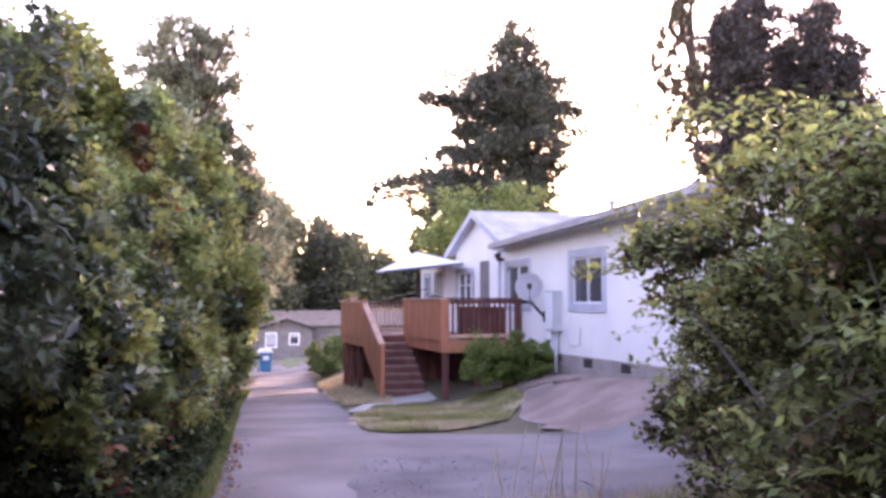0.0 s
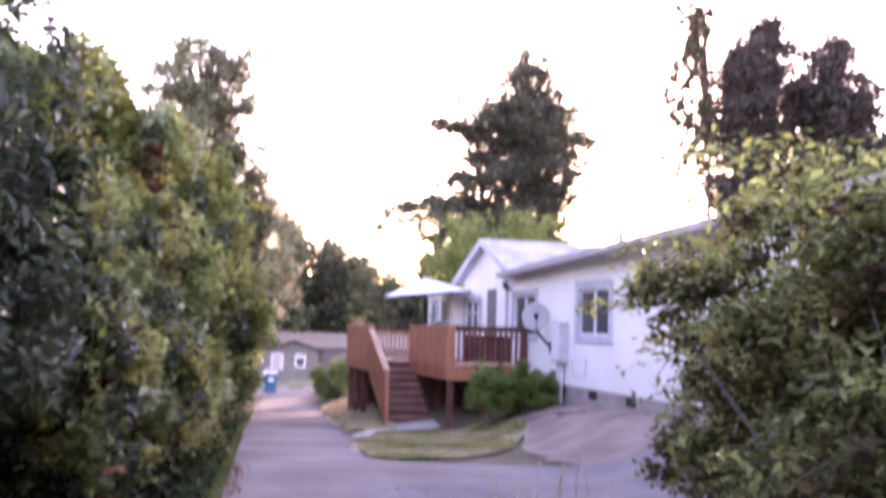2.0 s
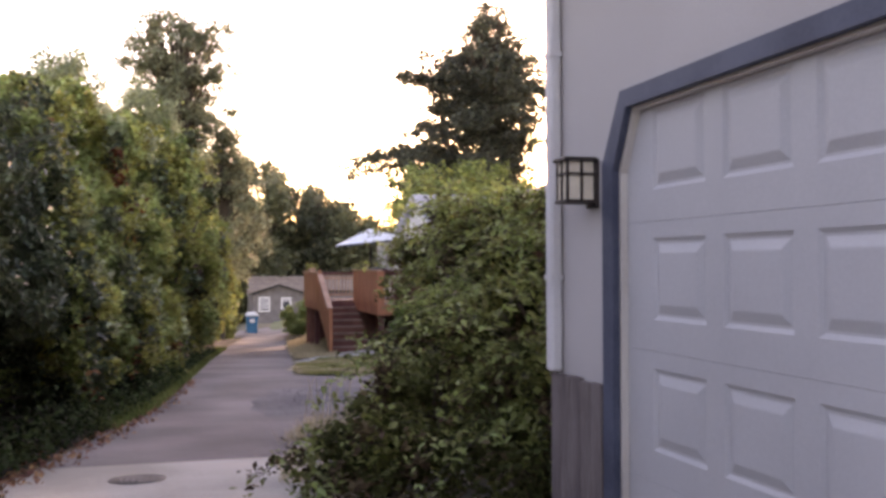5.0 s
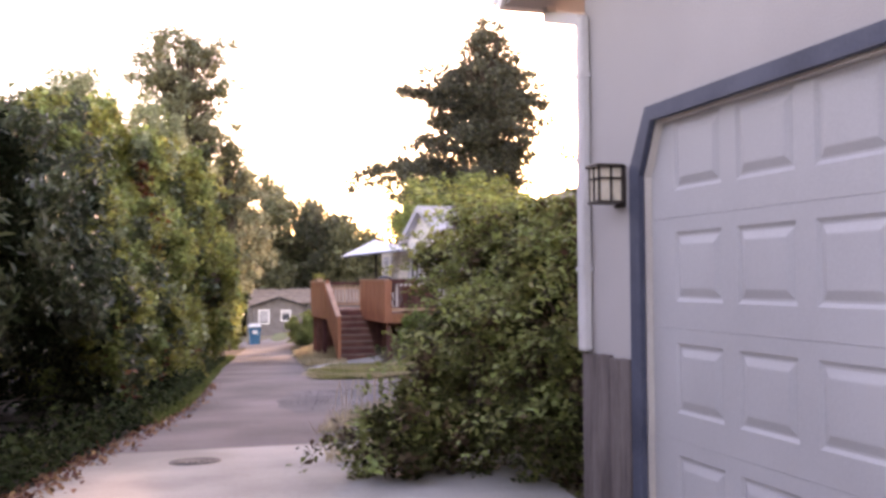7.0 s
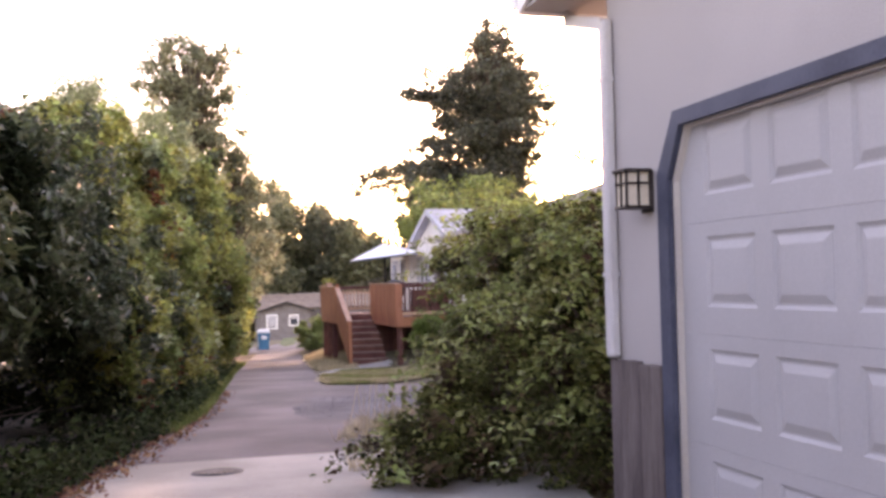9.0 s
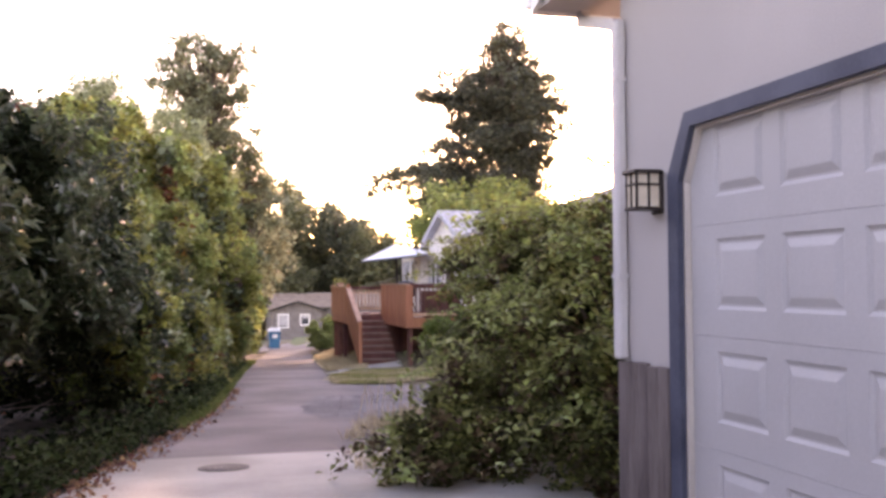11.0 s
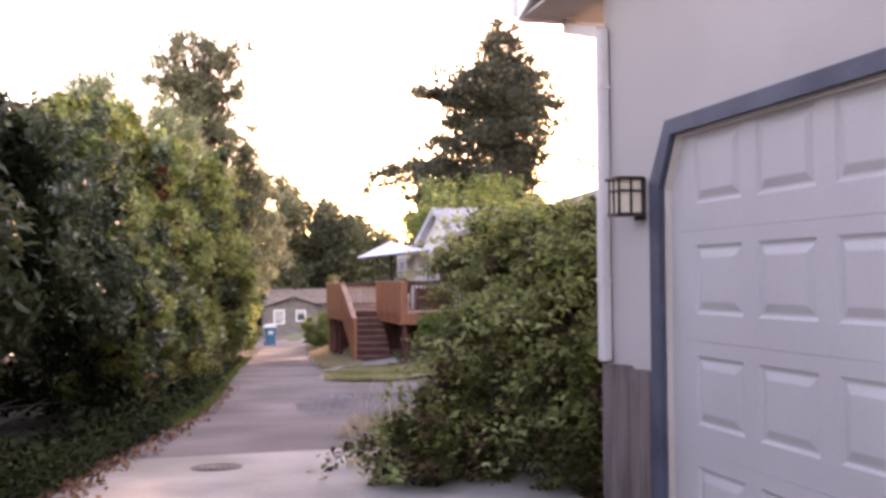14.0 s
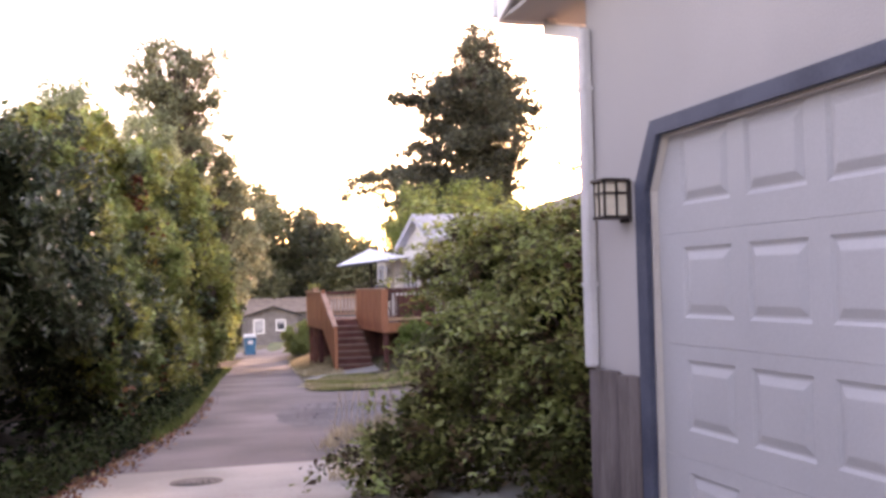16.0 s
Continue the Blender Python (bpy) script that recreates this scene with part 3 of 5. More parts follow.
wg = window(GX - 0.06, 27.1, 28.3, 1.30, 2.02, 0.10)
part("glazing_bar", box(GX - 0.05, GX - 0.016, 27.14, 28.26, 1.66, 1.69), "white_plastic", wg)
part("door_recess", box(GX - 0.02, GX + 0.005, 25.8, 26.5, 0.43, 2.26), "grey_siding", house, "grey recessed doorway")
# Roofs: long slope, ridge, gable roof, with courses of shingle.
def slope(name, a, b, c, d, thick, material, courses, parent=house):
    """A roof slope with eave a-b and ridge d-c, laid in overlapping courses."""
    a, b, c, d = map(Vector, (a, b, c, d))
    n = (b - a).cross(d - a).normalized()
    if n.z < 0:
        n = -n
    base = bmesh.new()
    lo = [base.verts.new(v) for v in (a, b, c, d)]
    hi = [base.verts.new(v + n * thick) for v in (a, b, c, d)]
    base.faces.new(lo[::-1])
    base.faces.new(hi)
    for i in range(4):
        base.faces.new((lo[i], lo[(i + 1) % 4], hi[(i + 1) % 4], hi[i]))
    roof = part(name, base, material, parent)
    for k in range(courses):
        u, v = k / courses, (k + 1) / courses
        p, q2, r, s = a.lerp(d, u), b.lerp(c, u), b.lerp(c, v), a.lerp(d, v)
        bm = bmesh.new()
        vs = [bm.verts.new(p + n * (thick + 0.018)), bm.verts.new(q2 + n * (thick + 0.018)), bm.verts.new(r + n * (thick + 0.004)), bm.verts.new(s + n * (thick + 0.004)), bm.verts.new(p + n * thick), bm.verts.new(q2 + n * thick)]
        bm.faces.new(vs[:4])
        bm.faces.new((vs[4], vs[5], vs[1], vs[0]))
        part("shingle_course", bm, material, roof)
    return roof
EA, EB = Vector((6.60, 5.2, 3.06)), Vector((7.02, 24.0, 2.53))
slope("roof", EA, EB, (10.8, 24.6, 3.56), (10.8, 5.2, 4.12), 0.05, "roof_pale", 18)
slope("rear_roof", (14.6, 5.2, 3.06), (14.6, 28.6, 2.5), (10.8, 28.6, 3.5), (10.8, 5.2, 4.12), 0.05, "roof_pale", 6)
slope("gable_roof", (7.30, 24.1, 2.54), (11.5, 24.1, 2.54), (11.5, 26.5, 3.50), (7.30, 26.5, 3.50), 0.05, "roof_pale", 16)
slope("gable_roof", (7.30, 28.9, 2.54), (11.5, 28.9, 2.54), (11.5, 26.5, 3.50), (7.30, 26.5, 3.50), 0.05, "roof_pale", 6)
part("barge_board", prism([(24.0, 2.40), (24.0, 2.56), (26.5, 3.56), (29.0, 2.56), (29.0, 2.40), (26.5, 3.38)], "x", 7.26, 7.295), "grey_trim", house, "lavender-grey barge board")
part("verge_soffit", prism([(24.1, 2.50), (24.1, 2.53), (26.5, 3.48), (28.9, 2.53), (28.9, 2.50), (26.5, 3.45)], "x", 7.297, 7.52), "grey_trim", house)
part("eave_soffit", prism([(EA.x, 5.2), (HX, 5.2), (HX, 24.0), (EB.x, 24.0)], "z", -0.045, -0.025), "white_paint", house)
for v in bpy.data.objects["eave_soffit"].data.vertices:
    v.co.z += EA.z + (EB.z - EA.z) * (v.co.y - 5.2) / 18.8
down = Vector((0, 0, -0.045))
part("fascia", beam(EA + down, EB + down, 0.03, 0.15), "grey_trim", house)
out = Vector((-0.075, 0, -0.04))
gut = beam(EA + out, EB + out, 0.11, 0.10)
beam(EA + out + Vector((-0.05, 0, 0.048)), EB + out + Vector((-0.05, 0, 0.048)), 0.025, 0.02, gut)
part("gutter", gut, "gutter", house, "grey metal rain gutter")
vent_pipe = limb(bmesh.new(), [(8.6, 21.1, 2.9), (8.6, 21.1, 3.24)], [0.06, 0.06], 10)
limb(vent_pipe, [(8.6, 21.1, 3.24), (8.6, 21.1, 3.28), (8.6, 21.1, 3.35)], [0.11, 0.11, 0.03], 10)
part("roof_vent", vent_pipe, "gutter", house, "small metal roof vent pipe")
# Lower bump-out past the gable.
part("porch_wall", wall_pieces(28.72, 31.4, 0.2, 2.30, 7.22, 7.36, [(29.15, 29.75, 1.2, 2.0), (30.35, 31.0, 1.2, 2.0)]), "white_paint", house)
part("porch_front", box(7.362, 9.5, 28.74, 28.9, 0.2, 2.30), "white_paint", house)
part("porch_roof", box(6.95, 9.8, 29.05, 31.8, 2.31, 2.40, 0.01), "gutter", house)
window(7.22, 29.15, 29.75, 1.2, 2.0, 0.08)
window(7.22, 30.35, 31.0, 1.2, 2.0, 0.08)
part("downspout", beam((7.26, 24.28, 2.45), (7.26, 24.28, 0.3), 0.06, 0.07), "grey_trim", house)
bm = bmesh.new()
bmesh.ops.create_uvsphere(bm, u_segments=12, v_segments=8, radius=0.07, matrix=pose(7.15, 24.1, 2.30))
box(7.13, 7.3, 24.06, 24.14, 2.18, 2.24, 0, bm)
tagged(part("porch_light", bm, "black_metal", smooth=True), "small dark porch light on the house corner", "wall lamp")

cab = thing("meter_cabinet", (7.25, 20.8, 1.0), "pale grey metal utility cabinet on the house wall", "utility box")
part("cabinet_body", box(7.10, 7.298, 20.62, 21.05, 0.66, 1.46, 0.012), "grey_metal", cab)
part("cabinet_door", box(7.088, 7.10, 20.65, 21.02, 0.70, 1.42, 0.004), "white_plastic", cab)
for y in (20.74, 20.92):
    part("conduit", limb(bmesh.new(), [(7.2, y, 0.66), (7.2, y, 0.1), (7.2, y, -0.35)], [0.035] * 3, 10), "grey_metal", cab, smooth=True)
part("hose", limb(bmesh.new(), [(7.26, 20.4, 0.75), (7.25, 20.25, 0.42), (7.25, 19.95, 0.40), (7.25, 19.7, 0.44), (7.25, 19.66, 0.75)], [0.012] * 5, 6), "grey_metal", cab)

dish = thing("satellite_dish", (7.0, 21.6, 1.5), "grey satellite dish on a bent wall arm", "satellite dish")
bm = bmesh.new()
n_, rad = 28, 0.28
rows = []
for i in range(6):
    r = rad * i / 5
    rows.append([bm.verts.new((r * math.cos(2 * math.pi * k / n_), r * math.sin(2 * math.pi * k / n_) * 1.08, 0.075 * (r / rad) ** 2)) for k in range(n_)] if i else [bm.verts.new((0, 0, 0))])
for k in range(n_):
    bm.faces.new((rows[0][0], rows[1][k], rows[1][(k + 1) % n_]))
for a, b in zip(rows[1:], rows[2:]):
    for k in range(n_):
        bm.faces.new((a[k], b[k], b[(k + 1) % n_], a[(k + 1) % n_]))
face = (Vector((-0.42, -1.0, 0.35))).normalized().to_track_quat("Z", "Y").to_matrix().to_4x4()
bmesh.ops.solidify(bm, geom=bm.faces[:], thickness=0.012)
bmesh.ops.transform(bm, matrix=Matrix.Translation((6.92, 21.45, 1.52)) @ face, verts=bm.verts)
part("reflector", bm, "dish", dish, smooth=True)
part("feed_arm", limb(bmesh.new(), [(6.92, 21.45, 1.2), (6.80, 21.1, 1.3), (6.75, 20.98, 1.52)], [0.015, 0.013, 0.02], 8), "black_metal", dish)
part("feed_horn", box(6.71, 6.79, 20.94, 21.02, 1.50, 1.60, 0.01), "black_metal", dish)
part("mount_arm", limb(bmesh.new(), [(6.95, 21.5, 1.5), (7.02, 21.55, 1.2), (7.28, 21.5, 0.92)], [0.03, 0.03, 0.03], 8), "black_metal", dish)
part("mount_plate", box(7.27, 7.299, 21.4, 21.6, 0.82, 1.05, 0.004), "black_metal", dish)

# ---------------------------------------------------------------- deck
deck = thing("deck", (5.7, 25, 0), "raised red-stained wooden deck with railings and stairs", "deck")
FL, RT = 0.42, 1.32
AX, BX, FY, MY, BY = 4.46, 5.53, 22.95, 26.3, 29.2
def rail_post(x, y, z0=FL - 0.25, z1=RT, mat_="deck_red"):
    part("rail_post", box(x - 0.045, x + 0.045, y - 0.045, y + 0.045, z0, z1, 0.006), mat_, deck)
for i in range(13):
    x = BX + 0.02 + i * 0.146
    if x + 0.14 < 7.3:
        part("floor_board", box(x, x + 0.14, FY, MY, FL - 0.035, FL, 0.004), "deck_dark", deck)
for i in range(20):
    x = AX + 0.02 + i * 0.146
    part("floor_board", box(x, x + 0.14, MY + 0.004, BY, FL - 0.035, FL, 0.004), "deck_dark", deck)
# Rim boards.
part("rim_board", box(BX - 0.04, 7.29, FY - 0.04, FY, FL - 0.26, FL - 0.002, 0.005), "deck_red", deck)
part("rim_board", box(BX - 0.04, BX, FY, MY, FL - 0.26, FL - 0.002, 0.005), "deck_red", deck)
part("rim_board", box(AX - 0.04, AX, MY - 0.15, BY, FL - 0.26, FL - 0.002, 0.005), "deck_red", deck)
part("rim_board", box(AX, BX - 0.042, MY - 0.04, MY, FL - 0.26, FL - 0.04, 0.005), "deck_red", deck)
# Solid board panels along the sides.
def board_panel(x, ya, yb, z0, z1):
    n = int(round((yb - ya) / 0.14))
    w = (yb - ya) / n
    for k in range(n):
        part("side_board", box(x - 0.022, x, ya + k * w + 0.002, ya + (k + 1) * w - 0.002, z0, z1, 0.003), "deck_red", deck)
board_panel(BX - 0.042, FY - 0.03, MY, FL - 0.02, RT - 0.03)
board_panel(AX - 0.042, MY - 0.15, BY, FL - 0.02, RT - 0.09)
part("cap_rail", box(BX - 0.10, BX + 0.05, FY - 0.08, MY + 0.05, RT - 0.03, RT + 0.008, 0.006), "deck_cap", deck)
part("cap_rail", box(BX + 0.052, 7.29, FY - 0.10, FY + 0.05, RT - 0.03, RT + 0.008, 0.006), "deck_dark", deck)
part("cap_rail", box(AX - 0.10, AX + 0.05, MY - 0.15, BY + 0.05, RT - 0.09, RT - 0.052, 0.006), "deck_cap", deck)
# Front railing.
part("rail", box(BX, 7.29, FY - 0.05, FY - 0.012, RT - 0.12, RT - 0.034, 0.004), "deck_dark", deck)
part("rail", box(BX, 7.29, FY - 0.05, FY - 0.012, FL + 0.05, FL + 0.13, 0.004), "deck_cap", deck)
part("corner_board", box(BX - 0.064, BX + 0.12, FY - 0.075, FY - 0.052, FL - 0.26, RT - 0.034, 0.005), "deck_red", deck)
for k in range(15):
    x = BX + 0.19 + k * 0.118
    if x < 7.25:
        part("baluster", box(x, x + 0.04, FY - 0.035, FY + 0.0, FL + 0.09, RT - 0.08, 0.003), "deck_dark", deck)
rail_post(7.24, FY - 0.02, mat_="deck_dark")
# Back and inner railings.
part("rail", box(AX, 7.0, BY - 0.02, BY + 0.02, RT - 0.16, RT - 0.08, 0.004), "deck_dark", deck)
part("rail", box(AX, 7.0, BY - 0.02, BY + 0.02, FL + 0.06, FL + 0.13, 0.004), "deck_cap", deck)
for k in range(21):
    x = AX + 0.08 + k * 0.118
    part("baluster", box(x, x + 0.04, BY - 0.016, BY + 0.016, FL + 0.1, RT - 0.1, 0.003), "deck_cap", deck)
part("rail", box(AX, 7.0, BY - 0.03, BY - 0.006, RT - 0.30, RT - 0.25), "deck_cap", deck)
rail_post(AX + 0.03, BY)
rail_post(AX - 0.0, MY - 0.12)
rail_post(BX - 0.02, MY)
# Posts under the deck.
for x, y in ((4.54, 27.2), (4.54, 28.3), (4.54, 29.2), (5.6, 26.1), (6.35, 23.1), (5.62, 23.1), (6.9, 26.1)):
    part("support_post", box(x - 0.06, x + 0.06, y - 0.06, y + 0.06, gz(x, y) - 0.1, FL - 0.04, 0.006), "deck_dark", deck)
# Added boards close off the space below so the void stays dark.
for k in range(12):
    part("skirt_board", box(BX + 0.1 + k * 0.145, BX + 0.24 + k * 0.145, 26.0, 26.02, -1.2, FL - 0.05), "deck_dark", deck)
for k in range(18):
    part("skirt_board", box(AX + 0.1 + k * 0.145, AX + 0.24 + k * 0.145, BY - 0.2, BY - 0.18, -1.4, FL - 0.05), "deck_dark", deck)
# Stairs.
N, Y0, Y1 = 8, 24.35, MY - 0.05
zf = gz(4.9, 24.2)
rise, run = (FL - zf) / N, (Y1 - Y0) / (N - 1)
for s in range(1, N):
    z = zf + s * rise
    y = Y0 + (s - 1) * run
    part("tread", box(AX + 0.045, BX + 0.02, y - 0.03, y + run + 0.01, z - 0.04, z, 0.006), "tread", deck)
for s in range(N):
    y = Y0 + s * run
    z = zf + s * rise
    part("riser", box(AX + 0.05, BX + 0.015, y + 0.001, y + 0.022, z + 0.001, z + rise - 0.042), "deck_dark", deck)
for x in (AX + 0.0,):
    st = prism([(Y0 - 0.25, zf - 0.05), (Y0 - 0.25, zf + 0.12), (Y1, FL - 0.05), (Y1, FL - 0.36)], "x", x, x + 0.042)
    part("stringer", st, "deck_red", deck)
# Sloping handrail with boarded side.
top, foot = Vector((AX, MY - 0.1, RT - 0.10)), Vector((AX - 0.03, 24.05, 0.30))
part("handrail", beam(top, foot, 0.14, 0.045), "deck_cap", deck, "pale sun-bleached handrail")
for k in range(17):
    u0, u1 = k / 17, (k + 0.97) / 17
    pa, pb = foot.lerp(top, u0), foot.lerp(top, u1)
    lo = lambda y: min(FL - 0.27, zf - 0.02 + (y - 24.05) * (FL - 0.27 - zf + 0.02) / 1.45)
    bm = prism([(pa.y, lo(pa.y)), (pb.y, lo(pb.y)), (pb.y, pb.z - 0.03), (pa.y, pa.z - 0.03)], "x", AX - 0.05, AX - 0.028)
    part("side_board", bm, "deck_red", deck)
part("newel_post", box(AX - 0.06, AX + 0.03, 24.0, 24.09, gz(AX, 24.0) - 0.1, 0.29, 0.006), "deck_red", deck)

bench = thing("deck_bench", (6.5, 23.3, FL), "dark red wooden storage bench against the railing", "bench")
part("bench_body", box(6.02, 7.0, 23.12, 23.5, FL + 0.001, 1.10, 0.01), "deck_dark", bench)
part("bench_lid", box(5.99, 7.03, 23.09, 23.53, 1.10, 1.13, 0.008), "deck_dark", bench)

umb = thing("patio_umbrella", (6.42, 28.6, FL), "white square patio umbrella tilted over the deck", "umbrella")
tilt = Matrix.Translation((6.42, 28.6, 2.18)) @ Matrix.Rotation(radians(-6), 4, "Y")
bm = bmesh.new()
peak = bm.verts.new((0, 0, 0.42))
cs = [bm.verts.new((a * 0.98, b * 0.98, 0.0)) for a, b in ((-1, -1), (0, -1.03), (1, -1), (1.03, 0), (1, 1), (0, 1.03), (-1, 1), (-1.03, 0))]
for i in range(8):
    bm.faces.new((peak, cs[i], cs[(i + 1) % 8]))
rim = [tilt @ v.co for v in cs]
bmesh.ops.transform(bm, matrix=tilt, verts=bm.verts)
bmesh.ops.solidify(bm, geom=bm.faces[:], thickness=0.008)
canopy = part("canopy", bm, "canvas", umb, "white canvas canopy")
# Dark blue edge strip; the underside's shade is put into its colour.
hem = bmesh.new()
for i in range(8):
    beam(rim[i] + Vector((0, 0, -0.028)), rim[(i + 1) % 8] + Vector((0, 0, -0.028)), 0.014, 0.05, hem)
part("hem", hem, "blue_trim", canopy, "dark blue edge strip carrying the underside's shade")
part("pole", limb(bmesh.new(), [(6.42, 28.6, FL), (6.42, 28.6, 2.0), tilt @ Vector((0, 0, 0.4))], [0.038, 0.036, 0.03], 10), "black_metal", umb)
for a, b in ((-1, -1), (1, -1), (1, 1), (-1, 1)):
    part("rib", beam(tilt @ Vector((0, 0, 0.38)), tilt @ Vector((a * 0.95, b * 0.95, -0.02)), 0.02, 0.025), "black_metal", umb)
bm = bmesh.new()
bmesh.ops.create_cone(bm, segments=24, cap_ends=True, radius1=0.26, radius2=0.2, depth=0.07, matrix=pose(6.42, 28.6, FL + 0.036))
part("umbrella_base", bm, "dark", umb)

grill = thing("kettle_grill", (6.0, 25.3, FL), "dark covered kettle grill standing on the deck", "grill")
bm = bmesh.new()
bmesh.ops.create_uvsphere(bm, u_segments=20, v_segments=12, radius=0.32, matrix=pose(6.0, 25.3, 1.14) @ Matrix.Diagonal((1, 1, 0.9, 1)))
part("bowl", bm, "dark", grill, smooth=True)
for k in range(3):
    a = k * 2.1
    part("leg", limb(bmesh.new(), [(6.0 + 0.15 * math.cos(a), 25.3 + 0.15 * math.sin(a), 1.0), (6.0 + 0.3 * math.cos(a), 25.3 + 0.3 * math.sin(a), FL)], [0.014, 0.014], 6), "black_metal", grill)

# ---------------------------------------------------------------- far house, bin
FH = 84.0
S = 1.3
far = thing("far_house", (9 + S, FH, -3), "small grey house with a low tan roof", "house")
gy0 = -0.045 * 81 - 0.3
part("gable_wall", prism([(5.75 + S, gy0), (5.75 + S, -0.85), (7.9 + S, -0.2), (10.05 + S, -0.85), (10.05 + S, gy0)], "y", FH, FH + 0.2), "grey_siding", far)
part("long_wall", box(10.05 + S, 26, FH + 1.5, FH + 1.7, gy0, -0.9), "grey_siding", far)
part("side_wall", box(5.75 + S, 5.95 + S, FH + 0.2, FH + 9, gy0, -0.85), "grey_siding", far)
part("barge_board", prism([(5.4 + S, -1.08), (5.4 + S, -0.92), (7.9 + S, -0.12), (10.4 + S, -0.92), (10.4 + S, -1.08), (7.9 + S, -0.28)], "y", FH - 0.35, FH - 0.31), "dark", far)
slope("roof", (5.4 + S, FH - 0.3, -0.95), (5.4 + S, FH + 3, -0.95), (7.9 + S, FH + 3, -0.15), (7.9 + S, FH - 0.3, -0.15), 0.06, "roof_tan", 4, far)
slope("roof", (10.4 + S, FH - 0.3, -0.95), (10.4 + S, FH + 3, -0.95), (7.9 + S, FH + 3, -0.15), (7.9 + S, FH - 0.3, -0.15), 0.06, "roof_tan", 4, far)
slope("long_roof", (6.6, FH + 1.2, -0.78), (27, FH + 1.2, -0.78), (27, FH + 7, 0.45), (7.2, FH + 7, 0.45), 0.06, "roof_tan", 8, far)
for xa, xb, za, zb in ((6.3 + S, 7.05 + S, -2.4, -1.35), (8.25 + S, 8.9 + S, -2.2, -1.4)):
    w = part("window", box(xa, xb, FH - 0.03, FH - 0.01, za, zb), "glass", far)
    for a, b, c, d in ((xa - 0.11, xa, za - 0.11, zb + 0.11), (xb, xb + 0.11, za - 0.11, zb + 0.11), (xa, xb, zb, zb + 0.11), (xa, xb, za - 0.11, za)):
        part("window_frame", box(a, b, FH - 0.08, FH - 0.02, c, d), "white_paint", w)
    part("blind", box(xa + 0.02, xb - 0.02, FH - 0.05, FH - 0.035, za + (0.1 if xa < 8 else 0.55), zb - 0.02), "roof_pale", w)

TX, TY = 4.42, 51.0
tz = gz(TX, TY) + 0.012
bin_ = thing("wheeled_bin", (TX, TY, tz), "blue plastic wheeled bin with a pale lid beside the lane", "bin")
def tub(levels):
    bm = bmesh.new()
    rings = [[bm.verts.new((TX + a * w, TY + b * w2, tz + z)) for a, b in ((-1, -1), (1, -1), (1, 1), (-1, 1))] for w, w2, z in levels]
    for a, b in zip(rings, rings[1:]):
        for k in range(4):
            bm.faces.new((a[k], a[(k + 1) % 4], b[(k + 1) % 4], b[k]))
    bm.faces.new(rings[-1])
    bm.faces.new(rings[0][::-1])
    bmesh.ops.bevel(bm, geom=bm.edges[:], offset=0.015, segments=1, affect="EDGES")
    return bm
part("bin_body", tub(((0.24, 0.26, 0.04), (0.30, 0.34, 0.88), (0.32, 0.36, 0.90), (0.32, 0.36, 0.94))), "blue_plastic", bin_)
part("bin_lid", tub(((0.33, 0.38, 0.945), (0.33, 0.38, 1.0), (0.24, 0.28, 1.13))), "white_plastic", bin_, "pale grey-white lid")
part("bin_label", box(TX - 0.14, TX + 0.14, TY - 0.345, TY - 0.332, tz + 0.60, tz + 0.80), "white_plastic", bin_, "pale sticker")
part("bin_handle", beam((TX - 0.26, TY + 0.42, tz + 0.95), (TX + 0.26, TY + 0.42, tz + 0.95), 0.03, 0.03), "blue_plastic", bin_)
for s in (-1, 1):
    bm = bmesh.new()
    bmesh.ops.create_cone(bm, segments=16, cap_ends=True, radius1=0.10, radius2=0.10, depth=0.05, matrix=pose(TX + s * 0.29, TY + 0.30, tz + 0.10, 0, 90, 0))
    part("wheel", bm, "dark", bin_)

pot = thing("planter", (AX, 28.0, RT - 0.05), "small trailing plant in a box on the deck rail", "plant")
part("planter_box", box(AX - 0.09, AX + 0.09, 27.6, 28.4, RT - 0.052, RT + 0.05, 0.008), "deck_cap", pot)
tagged(part("planter_leaves", leaf_mesh("planter_leaves", clump_places([(AX, 28.0, RT + 0.1, 0.14, 0.42, 0.09)], 60, 10, 0.05), 0.07, 0.6), "hedge_yellow", pot), kind="stuff")

wire = [Vector((7.1, 30.3, 1.62)).lerp(Vector((12.5, 80, 0.95)), t) + Vector((0, 0, -0.5 * t * (1 - t))) for t in np.linspace(0, 1, 12)]
tagged(part("overhead_cable", limb(bmesh.new(), wire, [0.014] * 12, 5), "dark"), "thin dark cable running from the house to the far house", "cable")

